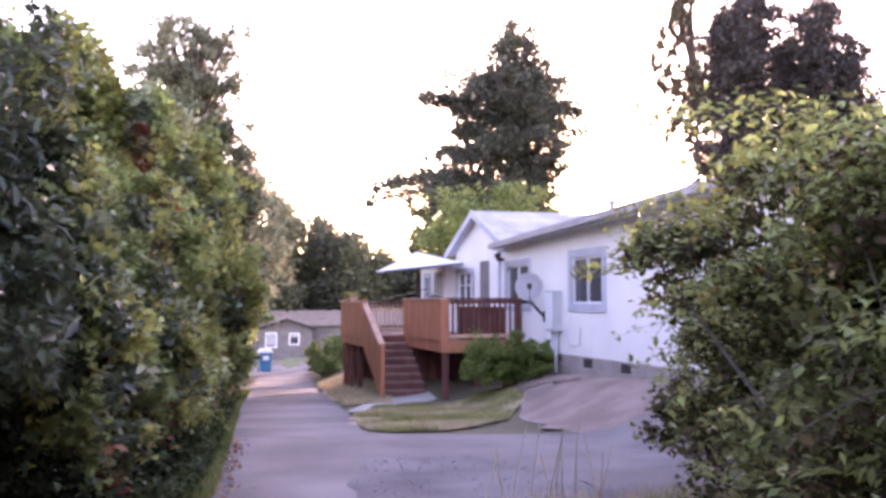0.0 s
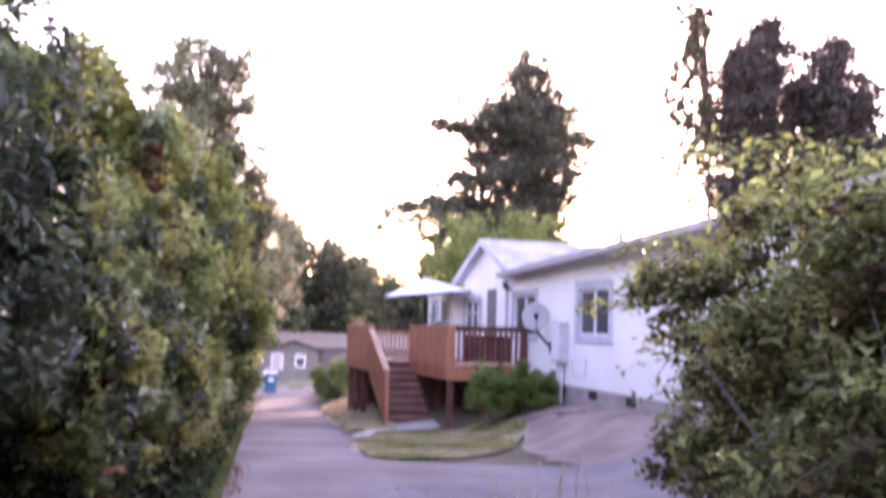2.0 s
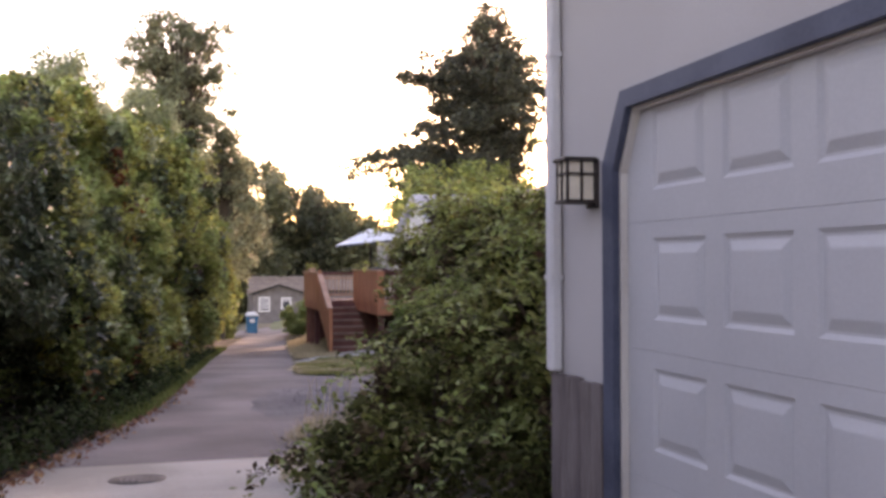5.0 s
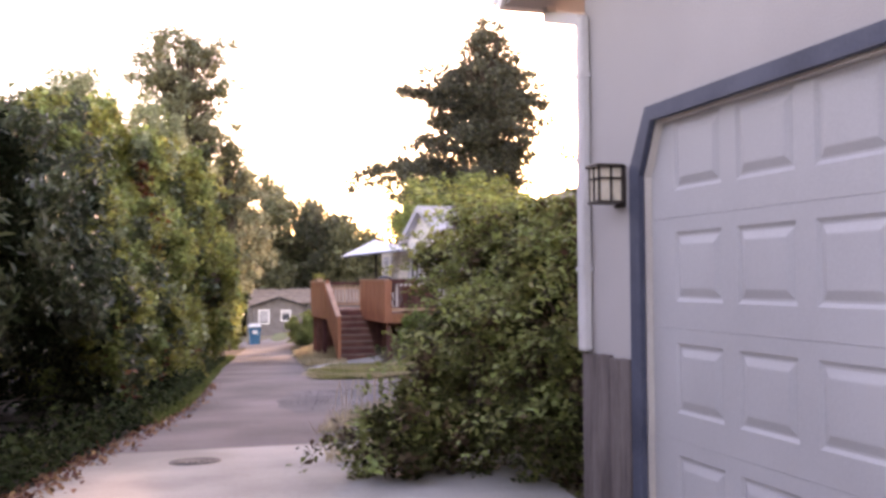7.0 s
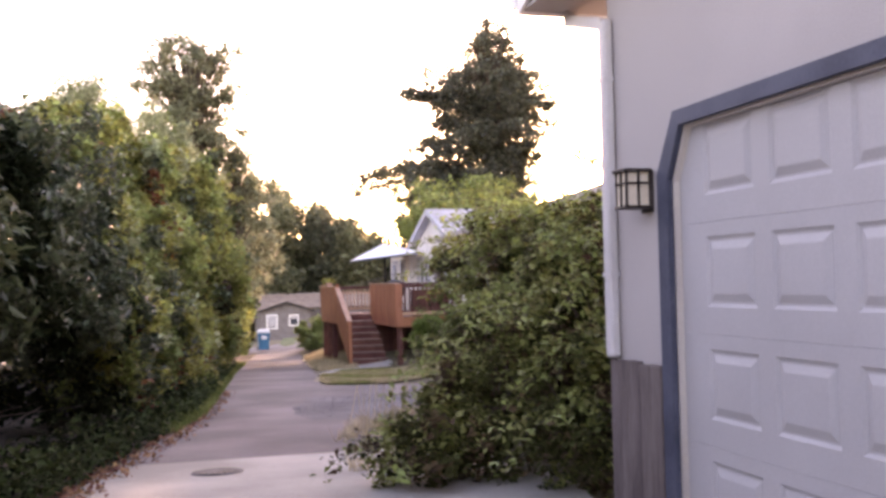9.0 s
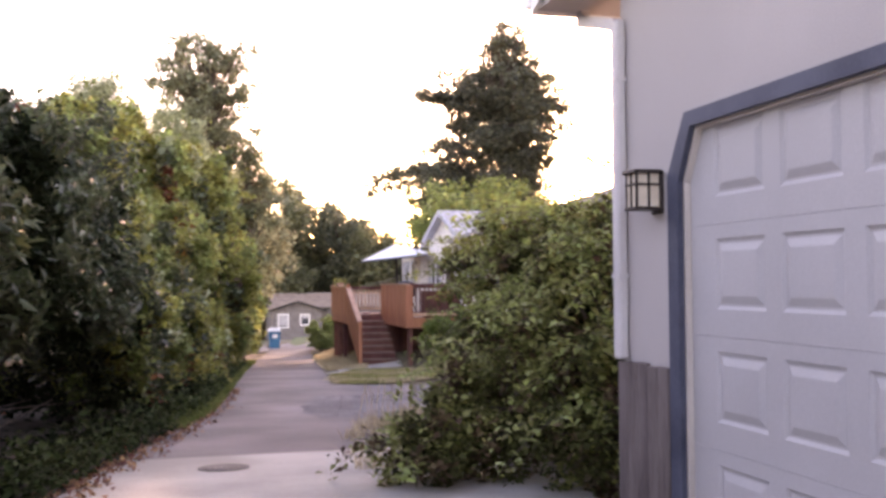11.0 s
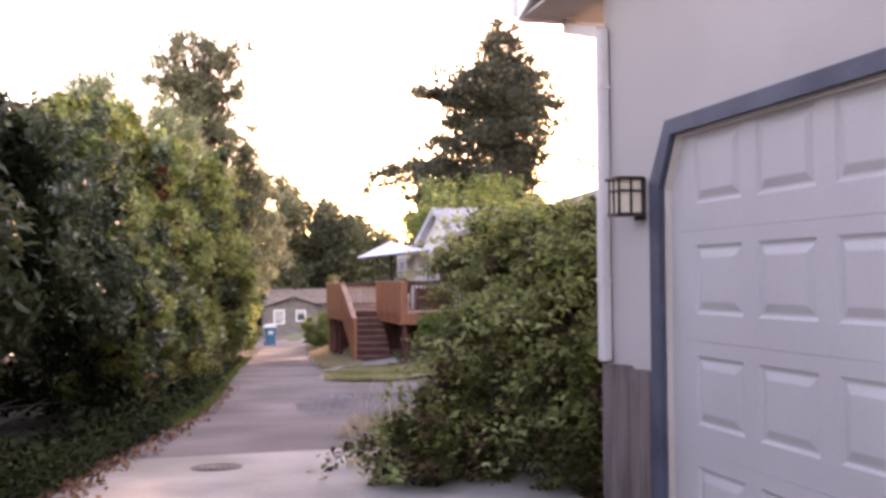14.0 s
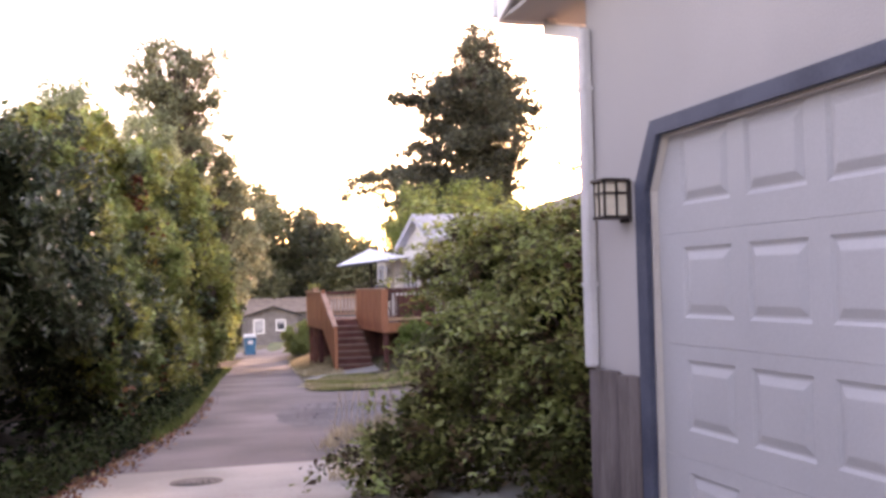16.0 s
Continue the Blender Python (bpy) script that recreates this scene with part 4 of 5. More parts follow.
# ---------------------------------------------------------------- plants
def shrub(name, label, place, blobs, material, size, per_m2, leaves, spread, stems=6, category="shrub", group="", inner=0.25, droop=0.1, accents=(), lumps=0, slim=0.62):
    """A shrub: woody stems from one foot, and a crown of small leaves in clumps."""
    e = thing(name, place, label, category, group)
    x, y, z = place
    bm = bmesh.new()
    r = random.Random(int(abs(x * 97 + y * 31)))
    blobs = list(blobs)
    for k in range(lumps):
        b = blobs[k % (len(blobs) - k)]
        a, u = r.uniform(0, 6.28), r.uniform(-0.3, 1.0)
        c = math.sqrt(max(1 - u * u, 0))
        s = r.uniform(0.22, 0.42) * min(b[3:])
        blobs.append((b[0] + b[3] * c * math.cos(a) * 0.98, b[1] + b[4] * c * math.sin(a) * 0.98, b[2] + b[5] * u * 1.0, s, s * 1.1, s * r.uniform(0.8, 1.4)))
    for k in range(stems):
        b = blobs[k % len(blobs)]
        tip = Vector((b[0] + r.uniform(-0.6, 0.6) * b[3], b[1] + r.uniform(-0.6, 0.6) * b[4], b[2] + r.uniform(0.0, 0.8) * b[5]))
        base = Vector((x + r.uniform(-0.25, 0.25), y + r.uniform(-0.25, 0.25), z - 0.1))
        mid = base.lerp(tip, 0.5) + Vector((r.uniform(-0.15, 0.15), r.uniform(-0.15, 0.15), 0.2))
        h = max(tip.z - base.z, 0.4)
        w = 0.4 if category == "bush" else 0.8
        limb(bm, [base, mid, tip], [w * (0.018 * h + 0.008), w * (0.011 * h + 0.005), 0.003], 6)
    part("stem", bm, "bark", e)
    p = clump_places(blobs, per_m2, leaves, spread, inner, z + 0.02)
    # Sprays of one tint: leaves of a few cells of a jittered grid.
    cell = np.floor((p + rng.normal(size=p.shape) * 0.03) / (2.6 * size)).astype(int)
    pick = (cell @ np.array([73856093, 19349663, 83492791]) % 1009) / 1009.0
    low, left_over = 0.0, np.ones(len(p), bool)
    for m2, share in accents:
        k = (pick >= low) & (pick < low + share)
        low += share
        left_over &= ~k
        if k.sum():
            tagged(part("tinted_leaf", leaf_mesh("tinted_leaf", p[k] + rng.normal(size=(k.sum(), 3)) * 0.02, size * 1.08, 0.8, droop, slim), m2, e), kind="stuff")
    tagged(part("crown", leaf_mesh("crown", p[left_over], size, 0.6, droop, slim), material, e), kind="stuff")
    return e


def tree(name, label, foot, height, blobs, material, size, per_m2, leaves, trunk_r, limbs=10, category="tree", droop=0.0, group=""):
    e = thing(name, foot, label, category, group)
    x, y, z = foot
    r = random.Random(int(abs(x * 13 + y * 7)))
    bm = bmesh.new()
    pts = [Vector((x + r.uniform(-0.02, 0.02) * height * t, y, z - 0.2 + height * 0.9 * t)) for t in (0, 0.2, 0.45, 0.7, 1)]
    limb(bm, pts, [trunk_r, trunk_r * 0.8, trunk_r * 0.6, trunk_r * 0.35, trunk_r * 0.08], 9)
    part("trunk", bm, "bark", e)
    bm = bmesh.new()
    for k in range(limbs):
        b = blobs[k % len(blobs)]
        tip = Vector((b[0] + r.uniform(-0.7, 0.7) * b[3], b[1] + r.uniform(-0.7, 0.7) * b[4], b[2] + r.uniform(-0.3, 0.7) * b[5]))
        t = min(max((tip.z - z) / height * 0.75, 0.15), 0.8)
        base = Vector((x, y, z + height * 0.9 * t))
        limb(bm, [base, base.lerp(tip, 0.5) + Vector((0, 0, 0.04 * height)), tip], [trunk_r * 0.32, trunk_r * 0.2, trunk_r * 0.05], 6)
    part("branch", bm, "bark", e)
    p = puffs(blobs, per_m2, leaves)
    tagged(part("crown", leaf_mesh("crown", p, size, 0.4, droop, 0.75), material, e), kind="stuff")
    return e


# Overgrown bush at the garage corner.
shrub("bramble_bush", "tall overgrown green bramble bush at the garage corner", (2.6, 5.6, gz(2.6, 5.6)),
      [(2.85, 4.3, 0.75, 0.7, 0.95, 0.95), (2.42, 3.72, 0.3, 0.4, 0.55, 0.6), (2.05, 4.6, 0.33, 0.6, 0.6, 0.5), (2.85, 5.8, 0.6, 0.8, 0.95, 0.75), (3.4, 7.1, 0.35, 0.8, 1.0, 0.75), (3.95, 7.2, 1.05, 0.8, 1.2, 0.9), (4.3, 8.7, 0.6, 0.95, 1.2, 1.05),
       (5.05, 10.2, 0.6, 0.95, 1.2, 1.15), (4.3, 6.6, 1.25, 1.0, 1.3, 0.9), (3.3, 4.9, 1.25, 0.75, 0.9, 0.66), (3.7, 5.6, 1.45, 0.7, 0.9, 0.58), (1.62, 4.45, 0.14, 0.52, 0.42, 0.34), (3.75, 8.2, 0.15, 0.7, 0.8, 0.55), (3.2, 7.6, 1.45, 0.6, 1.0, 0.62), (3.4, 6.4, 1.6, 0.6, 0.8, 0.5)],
      "bramble_shade", 0.062, 36, 26, 0.085, stems=30, category="bush", accents=(("bramble", 0.22), ("bramble_brown", 0.13)), lumps=26)

# Overgrown screen along the lane.
LANE = "overgrown plants along the lane"
hedge = [
    # Next two stand out of view, added to keep light off the hollow.
    ("laurel_shrub", "tall dark glossy evergreen shrub beside the lane", (-3.2, 0.6), [(-3.2, 0.4, 1.2, 0.9, 1.4, 1.1), (-3.3, 0.8, 2.6, 1.0, 1.5, 0.9)], "hedge_dark", 0.14, 16, 16, 0.11, ()),
    ("laurel_shrub", "tall dark glossy evergreen shrub beside the lane", (-3.3, 3.0), [(-2.9, 3.0, 1.1, 0.8, 1.2, 1.0), (-2.8, 3.2, 2.5, 1.1, 1.4, 0.9)], "hedge_dark", 0.14, 16, 16, 0.11, ()),
    # Near-black leaf share in these two puts hollow shade into their crowns.
    ("laurel_shrub", "tall dark glossy evergreen shrub beside the lane", (-3.1, 5.2), [(-2.0, 5.2, 1.35, 0.8, 1.0, 0.75), (-2.3, 6.6, 1.9, 1.0, 1.2, 0.8), (-1.6, 6.8, 1.5, 0.65, 0.9, 0.55), (-1.4, 6.2, 1.25, 0.5, 0.9, 0.4)], "hedge_dark", 0.14, 24, 20, 0.11, (("shade_leaf", 0.3), ("laurel_light", 0.2))),
    ("laurel_shrub", "tall dark glossy evergreen shrub beside the lane", (-2.8, 8.4), [(-1.7, 8.2, 1.55, 0.9, 1.2, 0.85), (-1.9, 9.4, 2.25, 1.0, 1.2, 0.9), (-1.05, 8.6, 1.2, 0.55, 1.3, 0.5), (-2.5, 7.6, 2.4, 1.0, 1.0, 0.8), (-1.3, 10.0, 1.1, 0.7, 1.0, 0.6)], "hedge_dark", 0.13, 26, 20, 0.11, (("laurel_light", 0.3), ("shade_leaf", 0.2))),
    ("hazel_shrub", "tall leafy green shrub with a few reddened leaves", (-1.6, 11.6), [(-1.5, 11.2, 1.4, 1.1, 1.4, 1.5), (-1.5, 11.6, 2.4, 1.0, 1.3, 1.0), (-0.9, 12.4, 1.0, 0.9, 1.2, 1.1), (-2.2, 12.3, 2.7, 1.1, 1.2, 0.8), (-0.75, 10.9, 0.55, 0.55, 1.0, 0.75), (-0.5, 12.6, 0.35, 0.6, 1.1, 0.75)], "hedge_green", 0.10, 30, 22, 0.12, (("red_leaf", 0.03), ("hedge_dark", 0.30), ("hedge_yellow", 0.24), ("hedge_pale", 0.1))),
    ("hazel_shrub", "tall leafy green shrub with yellowing leaves", (-1.0, 15.0), [(-0.95, 14.6, 1.5, 1.1, 1.5, 1.7), (-1.0, 15.6, 2.9, 1.1, 1.4, 1.2), (-0.4, 16.4, 0.6, 0.8, 1.3, 1.0), (-1.9, 16.0, 3.4, 1.2, 1.3, 1.0), (-0.25, 14.4, 0.3, 0.6, 1.1, 0.8), (0.0, 16.6, 0.1, 0.6, 1.3, 0.7)], "hedge_green", 0.115, 26, 20, 0.14, (("hedge_yellow", 0.28), ("red_leaf", 0.015), ("hedge_dark", 0.08), ("hedge_pale", 0.12))),
    ("willow_tree", "pale grey-green feathery willow behind the screen", (-2.7, 30.0), [(-2.8, 30, 7.1, 0.9, 1.0, 1.0), (-2.2, 30.5, 6.0, 1.0, 1.0, 1.2), (-3.5, 29.5, 6.3, 0.9, 1.0, 1.1), (-2.6, 30, 4.4, 1.5, 1.5, 1.8), (-1.7, 30.5, 4.6, 0.9, 1.0, 1.3)], "hedge_pale", 0.11, 16, 18, 0.4, (("hedge_green", 0.15),)),
    ("maple_shrub", "yellow-green broadleaf shrub beside the lane", (-0.2, 19.4), [(0.0, 19.2, 1.4, 1.2, 1.7, 1.8), (0.0, 20.4, 3.0, 1.2, 1.5, 1.3), (0.3, 20.6, 0.4, 0.9, 1.4, 1.1)], "hedge_yellow", 0.13, 22, 18, 0.16, (("hedge_green", 0.35), ("hedge_dark", 0.12), ("bramble_brown", 0.05))),
    ("willow_tree", "pale grey-green feathery willow behind the screen", (-0.7, 36.0), [(-0.8, 36, 7.2, 0.8, 0.9, 1.0), (-0.1, 36.5, 6.2, 1.0, 1.0, 1.2), (-1.5, 36, 6.1, 1.0, 1.0, 1.2), (-0.6, 36, 4.3, 1.6, 1.6, 1.8), (0.6, 36.5, 4.8, 1.0, 1.0, 1.3)], "hedge_pale", 0.12, 14, 18, 0.45, (("hedge_green", 0.15),)),
    ("maple_shrub", "yellow-green broadleaf shrub with brown tips", (0.4, 24.2), [(0.2, 24.0, 1.1, 1.2, 1.9, 1.8), (0.2, 25.2, 2.8, 1.1, 1.6, 1.3), (0.5, 25.4, 0.0, 0.8, 1.5, 0.9)], "hedge_yellow", 0.15, 18, 18, 0.18, (("hedge_green", 0.4), ("bramble_brown", 0.06), ("hedge_dark", 0.1))),
    ("alder_shrub", "dull green roadside shrub", (1.0, 29.4), [(0.7, 29.2, 0.8, 1.1, 2.0, 1.8), (0.7, 30.4, 2.4, 1.2, 1.8, 1.3), (1.05, 31.2, -0.2, 0.8, 1.4, 0.9)], "hedge_green", 0.17, 16, 18, 0.2, (("hedge_yellow", 0.3),)),
    ("alder_shrub", "dull green roadside shrub", (1.3, 36.0), [(1.2, 35.6, 0.5, 1.1, 2.4, 1.9), (1.2, 37.4, 2.0, 1.1, 2.0, 1.6), (1.7, 38.6, -0.2, 0.8, 1.8, 1.2)], "hedge_green", 0.2, 12, 18, 0.24, (("hedge_yellow", 0.3),)),
    ("alder_shrub", "dull green roadside shrub", (1.9, 46.0), [(1.9, 45, 0.4, 1.2, 3.0, 2.2), (2.1, 48, 0.6, 1.3, 2.5, 2.4), (2.5, 44.5, -1.0, 0.7, 2.5, 0.9)], "hedge_green", 0.24, 9, 18, 0.3, (("hedge_dark", 0.3),)),
]
for name, label, (x, y), blobs, m, size, per, lv, sp, acc in hedge:
    shrub(name, label, (x, y, gz(x, y)), blobs, m, size, per, lv, sp, stems=5 if name == "laurel_shrub" else 12, group=LANE, accents=acc, lumps=26, slim=0.36 if name == "laurel_shrub" else 0.62, droop=0.55 if name == "laurel_shrub" else 0.15)
# Low fill leaves that carry the hollow's shade in their colour.
shrub("shade_leaf", "low leaves below the tall shrubs, shade put into near-black colour", (-2.4, 7.0, gz(-2.4, 7)), [(-1.3, 10.8, -0.2, 0.5, 1.0, 0.3), (-3.4, 3.4, 0.3, 0.7, 1.4, 0.7), (-3.1, 4.8, 0.3, 0.6, 1.2, 0.65), (-3.1, 6.6, 0.2, 0.6, 1.3, 0.65), (-2.9, 8.6, 0.1, 0.6, 1.3, 0.65), (-3.0, 5.0, 0.9, 0.7, 1.6, 0.8), (-1.5, 10.6, 0.0, 0.9, 1.4, 0.65), (-1.1, 12.8, -0.1, 0.9, 1.4, 0.6), (-2.9, 7.5, 0.8, 0.6, 2.5, 1.0)], "shade_leaf", 0.10, 18, 18, 0.1, stems=10, group=LANE)
# Dark sheet laid over the earth; it paints the hollow's shade.
tagged(part("leaf_mould", sheet("leaf_mould", lambda y: -7.0, lambda y: lane_left(y) - 0.06, np.arange(-1.0, 40, 0.5), 0.012, 16, 0.12), "leaf_mould"), "soil below the shrubs with shade put into its near-black colour", "soil", kind="structure")
# Low ivy at the foot of the screen.
pts = []
for k in range(5200):
    y = 4.5 + 22 * rng.random() ** 1.3
    x = lane_left(y) - 0.03 - abs(rng.normal()) * 0.2
    pts.append((x, y, gz(x, y) + abs(rng.normal()) * 0.16 + 0.03))
tagged(part("ivy", leaf_mesh("ivy", np.array(pts), 0.07, 0.8), "hedge_ivy"), "low dark green ivy along the lane edge", "ivy", kind="stuff")
# Near-black leaves scattered over the soil; the shade is in their colour.
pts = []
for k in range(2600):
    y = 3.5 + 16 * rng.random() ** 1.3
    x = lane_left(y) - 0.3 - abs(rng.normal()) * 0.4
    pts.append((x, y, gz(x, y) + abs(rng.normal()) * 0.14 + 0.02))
tagged(part("ground_ivy", leaf_mesh("ground_ivy", np.array(pts), 0.1, 0.8), "shade_leaf"), "near-black leaves on the soil with shade in their colour", "ivy", kind="stuff")
pts = []
for k in range(1300):
    y = 4.2 + 12 * rng.random() ** 1.4
    x = lane_left(y) + 0.04 + rng.normal() * 0.10
    pts.append((x, y, gz(x, y) + 0.03))
tagged(part("leaf_litter", leaf_mesh("leaf_litter", np.array(pts), 0.06, 3.0), "litter"), "fallen reddish-brown leaves along the kerbless edge", "fallen leaves", kind="stuff")

# Rounded shrubs.
for x, y, r, h, g in ((6.5, 21.4, 0.98, 0.98, "clipped shrubs"), (5.35, 37.5, 0.8, 1.25, "clipped shrubs"), (6.2, 38.6, 0.9, 1.4, "clipped shrubs"), (5.05, 35.4, 0.45, 0.6, "clipped shrubs")):
    z = gz(x, y)
    big = y > 30
    shrub("round_shrub", "rounded dull green shrub beside the lane" if big else "rounded light green shrub before the deck", (x, y, z),
          [(x, y, z + h * 0.5, r, r, h * 0.52), (x - r * 0.45, y - r * 0.3, z + h * 0.42, r * 0.6, r * 0.6, h * 0.42), (x + r * 0.4, y - r * 0.35, z + h * 0.45, r * 0.6, r * 0.6, h * 0.42)],
          "hedge_green" if big else "shrub", 0.10 if big else 0.065, 40 if big else 90, 18, 0.1 if big else 0.06, stems=10, group=g, inner=0.4)

# Trees behind.
def spire(x, y, z0, z1, r, n, seed, power=0.8):
    q = random.Random(seed)
    out = []
    for k in range(n):
        t = (k + 0.5) / n
        rr = r * (1 - t) ** power + 0.4
        a = q.uniform(0, 6.28)
        out.append((x + math.cos(a) * rr * 0.55, y + math.sin(a) * rr * 0.4, z0 + (z1 - z0) * t, rr * 0.62, rr * 0.62, (z1 - z0) / n * 1.5 + 0.2))
    return out

def boughs(x, y, levels, seed, per_level=6, size=(0.45, 0.85), slope=0.12, depth=0.7):
    """Tufts strung along boughs that reach out from a trunk; levels are (z, reach west, reach east)."""
    q = random.Random(seed)
    out = []
    for z, west, east in levels:
        turn, count = q.uniform(0, 6.28), max(per_level, int(per_level * 0.43 * max(west, east)))
        for k in range(count):
            a = turn + 6.283 * (k + q.uniform(-0.3, 0.3)) / count
            mix = 0.5 + 0.5 * math.cos(a)
            reach = (west + (east - west) * mix) * q.uniform(0.75, 1.25)
            n = max(int(reach / 0.6), 2)
            zz = z + q.uniform(-0.5, 0.5)
            for i in range(n):
                t = math.sqrt((i + q.uniform(0.6, 1.0)) / n)
                s = q.uniform(*size)
                out.append((x + math.cos(a) * reach * t + q.gauss(0, 0.25), y + math.sin(a) * reach * depth * t + q.gauss(0, 0.25), zz + slope * reach * t + q.gauss(0, 0.25), s, s, s * q.uniform(0.55, 0.85)))
    return out

OAK = ((18.0, 0.5, 1.3), (17.3, 1.0, 1.7), (16.5, 1.8, 2.2), (15.7, 2.4, 2.9), (14.9, 2.9, 3.5), (14.1, 4.2, 3.6), (13.3, 4.6, 3.8), (12.4, 4.0, 3.9), (11.5, 4.2, 3.8), (10.6, 4.4, 3.4), (9.7, 5.0, 2.8), (8.8, 5.8, 2.3), (7.9, 6.2, 2.2), (7.0, 6.0, 2.2), (6.0, 5.5, 2.2), (5.0, 5.0, 2.4))
oak = boughs(20.6, 60, OAK, 21, 8, (0.34, 0.7), 0.05)
oak += [(20.6 - k * 0.21, 59.6 + 0.3 * math.sin(k * 1.7), 7.6 + 0.08 * k - 0.0018 * k * k + 0.55 * math.sin(k * 2.1), 0.5, 0.6, 0.36) for k in range(12, 46) for m in range(2)]
oak += [(20.6 - k * 0.2, 60.6, 13.0 + 0.03 * k + 0.3 * math.sin(k * 1.9), 0.4, 0.5, 0.32) for k in range(14, 31) for m in range(2)]
tree("oak_tree", "large dark leafy tree behind the house", (20.8, 60, -2.5), 20.5, oak, "tree_dark", 0.25, 1.7, 11, 0.5, limbs=130)
tree("maple_tree", "bright green young tree in front of the dark tree", (13.6, 44, -1.8), 8.0,
     boughs(13.2, 44, ((3.4, 3.2, 3.0), (4.2, 3.2, 3.4), (4.9, 2.6, 3.4), (5.5, 1.6, 2.6)), 9, 8, (0.3, 0.55)), "sprig", 0.15, 5.0, 11, 0.12, limbs=40)
tree("poplar_tree", "tall slim airy tree behind the screen", (0.6, 40, -1.7), 13.8,
     boughs(0.5, 40, ((11.0, 0.8, 0.8), (10.6, 1.5, 1.3), (10.0, 2.0, 2.0), (9.3, 2.2, 2.1), (8.6, 2.0, 2.0), (7.9, 1.6, 1.8), (7.2, 1.3, 1.5), (6.5, 1.0, 1.1), (5.8, 0.8, 0.8), (5.0, 0.8, 0.8)), 4, 13, (0.22, 0.42), 0.2),
     "tree_mid", 0.155, 7.5, 10, 0.19, limbs=110)
tree("poplar_tree", "small airy tree behind the screen", (2.5, 42, -1.7), 9.6,
     boughs(2.6, 42, ((6.8, 0.4, 0.4), (6.1, 0.9, 0.9), (5.4, 1.2, 1.2), (4.7, 1.5, 1.6), (3.9, 1.6, 1.8), (3.1, 1.6, 1.9), (2.2, 1.5, 1.9), (1.3, 1.4, 1.8)), 6, 9, (0.26, 0.46), 0.15), "tree_mid", 0.16, 6.5, 10, 0.12, limbs=50)
for fx, fy, top, reach, seed in ((25.7, 44, 14.8, 1.8, 5), (28.0, 45, 16.9, 2.4, 12), (31.0, 44, 15.8, 2.6, 8), (34.0, 46, 13.6, 2.6, 13)):
    levels = tuple((top - 0.75 * k, 0.35 + (reach - 0.35) * min(k / 3, 1.0), 0.35 + (reach - 0.35) * min(k / 3, 1.0)) for k in range(15))
    tree("fir_tree", "dense dark conifer behind the house", (fx, fy, -1.5), top + 1.5, boughs(fx, fy, levels, seed, 9, (0.3, 0.55), -0.05) + spire(fx, fy, 2.0, top - 1.2, reach * 0.9, 14, seed, 0.4), "fir", 0.22, 2.3, 12, 0.3, limbs=30, droop=0.5, group="conifers behind the house")
weep, q = [], random.Random(15)
for k in range(26):
    t = k / 25
    bx, top = 22.7 + q.uniform(-1.3, 1.1) * (0.35 + 0.9 * t), 17.4 - 7.5 * t + q.uniform(-0.5, 0.5)
    for j in range(q.randint(4, 8)):
        weep.append((bx + q.gauss(0, 0.09) - 0.07 * j, 43 + q.uniform(-0.5, 0.5), top - 0.26 * j, q.uniform(0.08, 0.17), 0.15, q.uniform(0.12, 0.24)))
tree("birch_tree", "thin weeping birch beside the conifers", (23.6, 43, -1.5), 20.5, weep, "birch_leaf", 0.17, 22.0, 10, 0.12, limbs=40, droop=0.9)
tree("locust_tree", "tall tree whose boughs reach over the house", (19.6, 20, -0.3), 13.5,
     boughs(19.4, 20, ((11.8, 2.0, 2.0), (10.6, 3.0, 2.6), (9.6, 3.6, 3.0), (8.6, 3.2, 3.0), (7.4, 2.8, 2.8)), 17, 7, (0.3, 0.5)), "tree_dark", 0.11, 7, 10, 0.22, limbs=30)
# Wooded edge in the distance.
q = random.Random(3)
for k in range(38):
    x = -24 + k * 2.9 + q.uniform(-1.2, 1.2) if k < 26 else 2.5 + (k - 26) * 2.1 + q.uniform(-0.6, 0.6)
    y = q.uniform(92, 112) if k < 26 else q.uniform(95, 102)
    # Hidden tops past x = 25 are raised to block the low sun.
    top = (11.2 if x < 13 else 9.6 if x < 16.6 else 7.0 if x < 19 else 6.0 if x < 25 else 8.5) + q.uniform(-1.6, 1.4)
    blobs = [(x + q.uniform(-2.2, 2.2), y + q.uniform(-1, 1), zz, q.uniform(1.1, 2.0) * (1.5 - 0.75 * i / 12), 1.8, q.uniform(0.9, 1.5)) for i, zz in enumerate(np.linspace(-3, top - 1.2, 13))]
    tree("woodland_tree", "distant broadleaf tree at the wood's edge", (x, y, -4.2), top + 4, blobs, ("tree_far", "tree_far_dark")[k % 3 == 1], 0.40, 1.4, 14, 0.25, limbs=16, group="trees at the wood's edge")
for k in range(30):
    x, y = -60 + k * 5.0, q.uniform(118, 132)
    blobs = [(x, y, zz, 3.4, 3, 2.6) for zz in (-3, 0.0, 2.6)]
    tree("woodland_tree", "distant broadleaf tree at the wood's edge", (x, y, -4.3), 8, blobs, "tree_far_dark", 0.9, 0.5, 14, 0.25, limbs=4, group="trees at the wood's edge")

# Unseen trees added to block sky light from the west and behind.
q = random.Random(11)
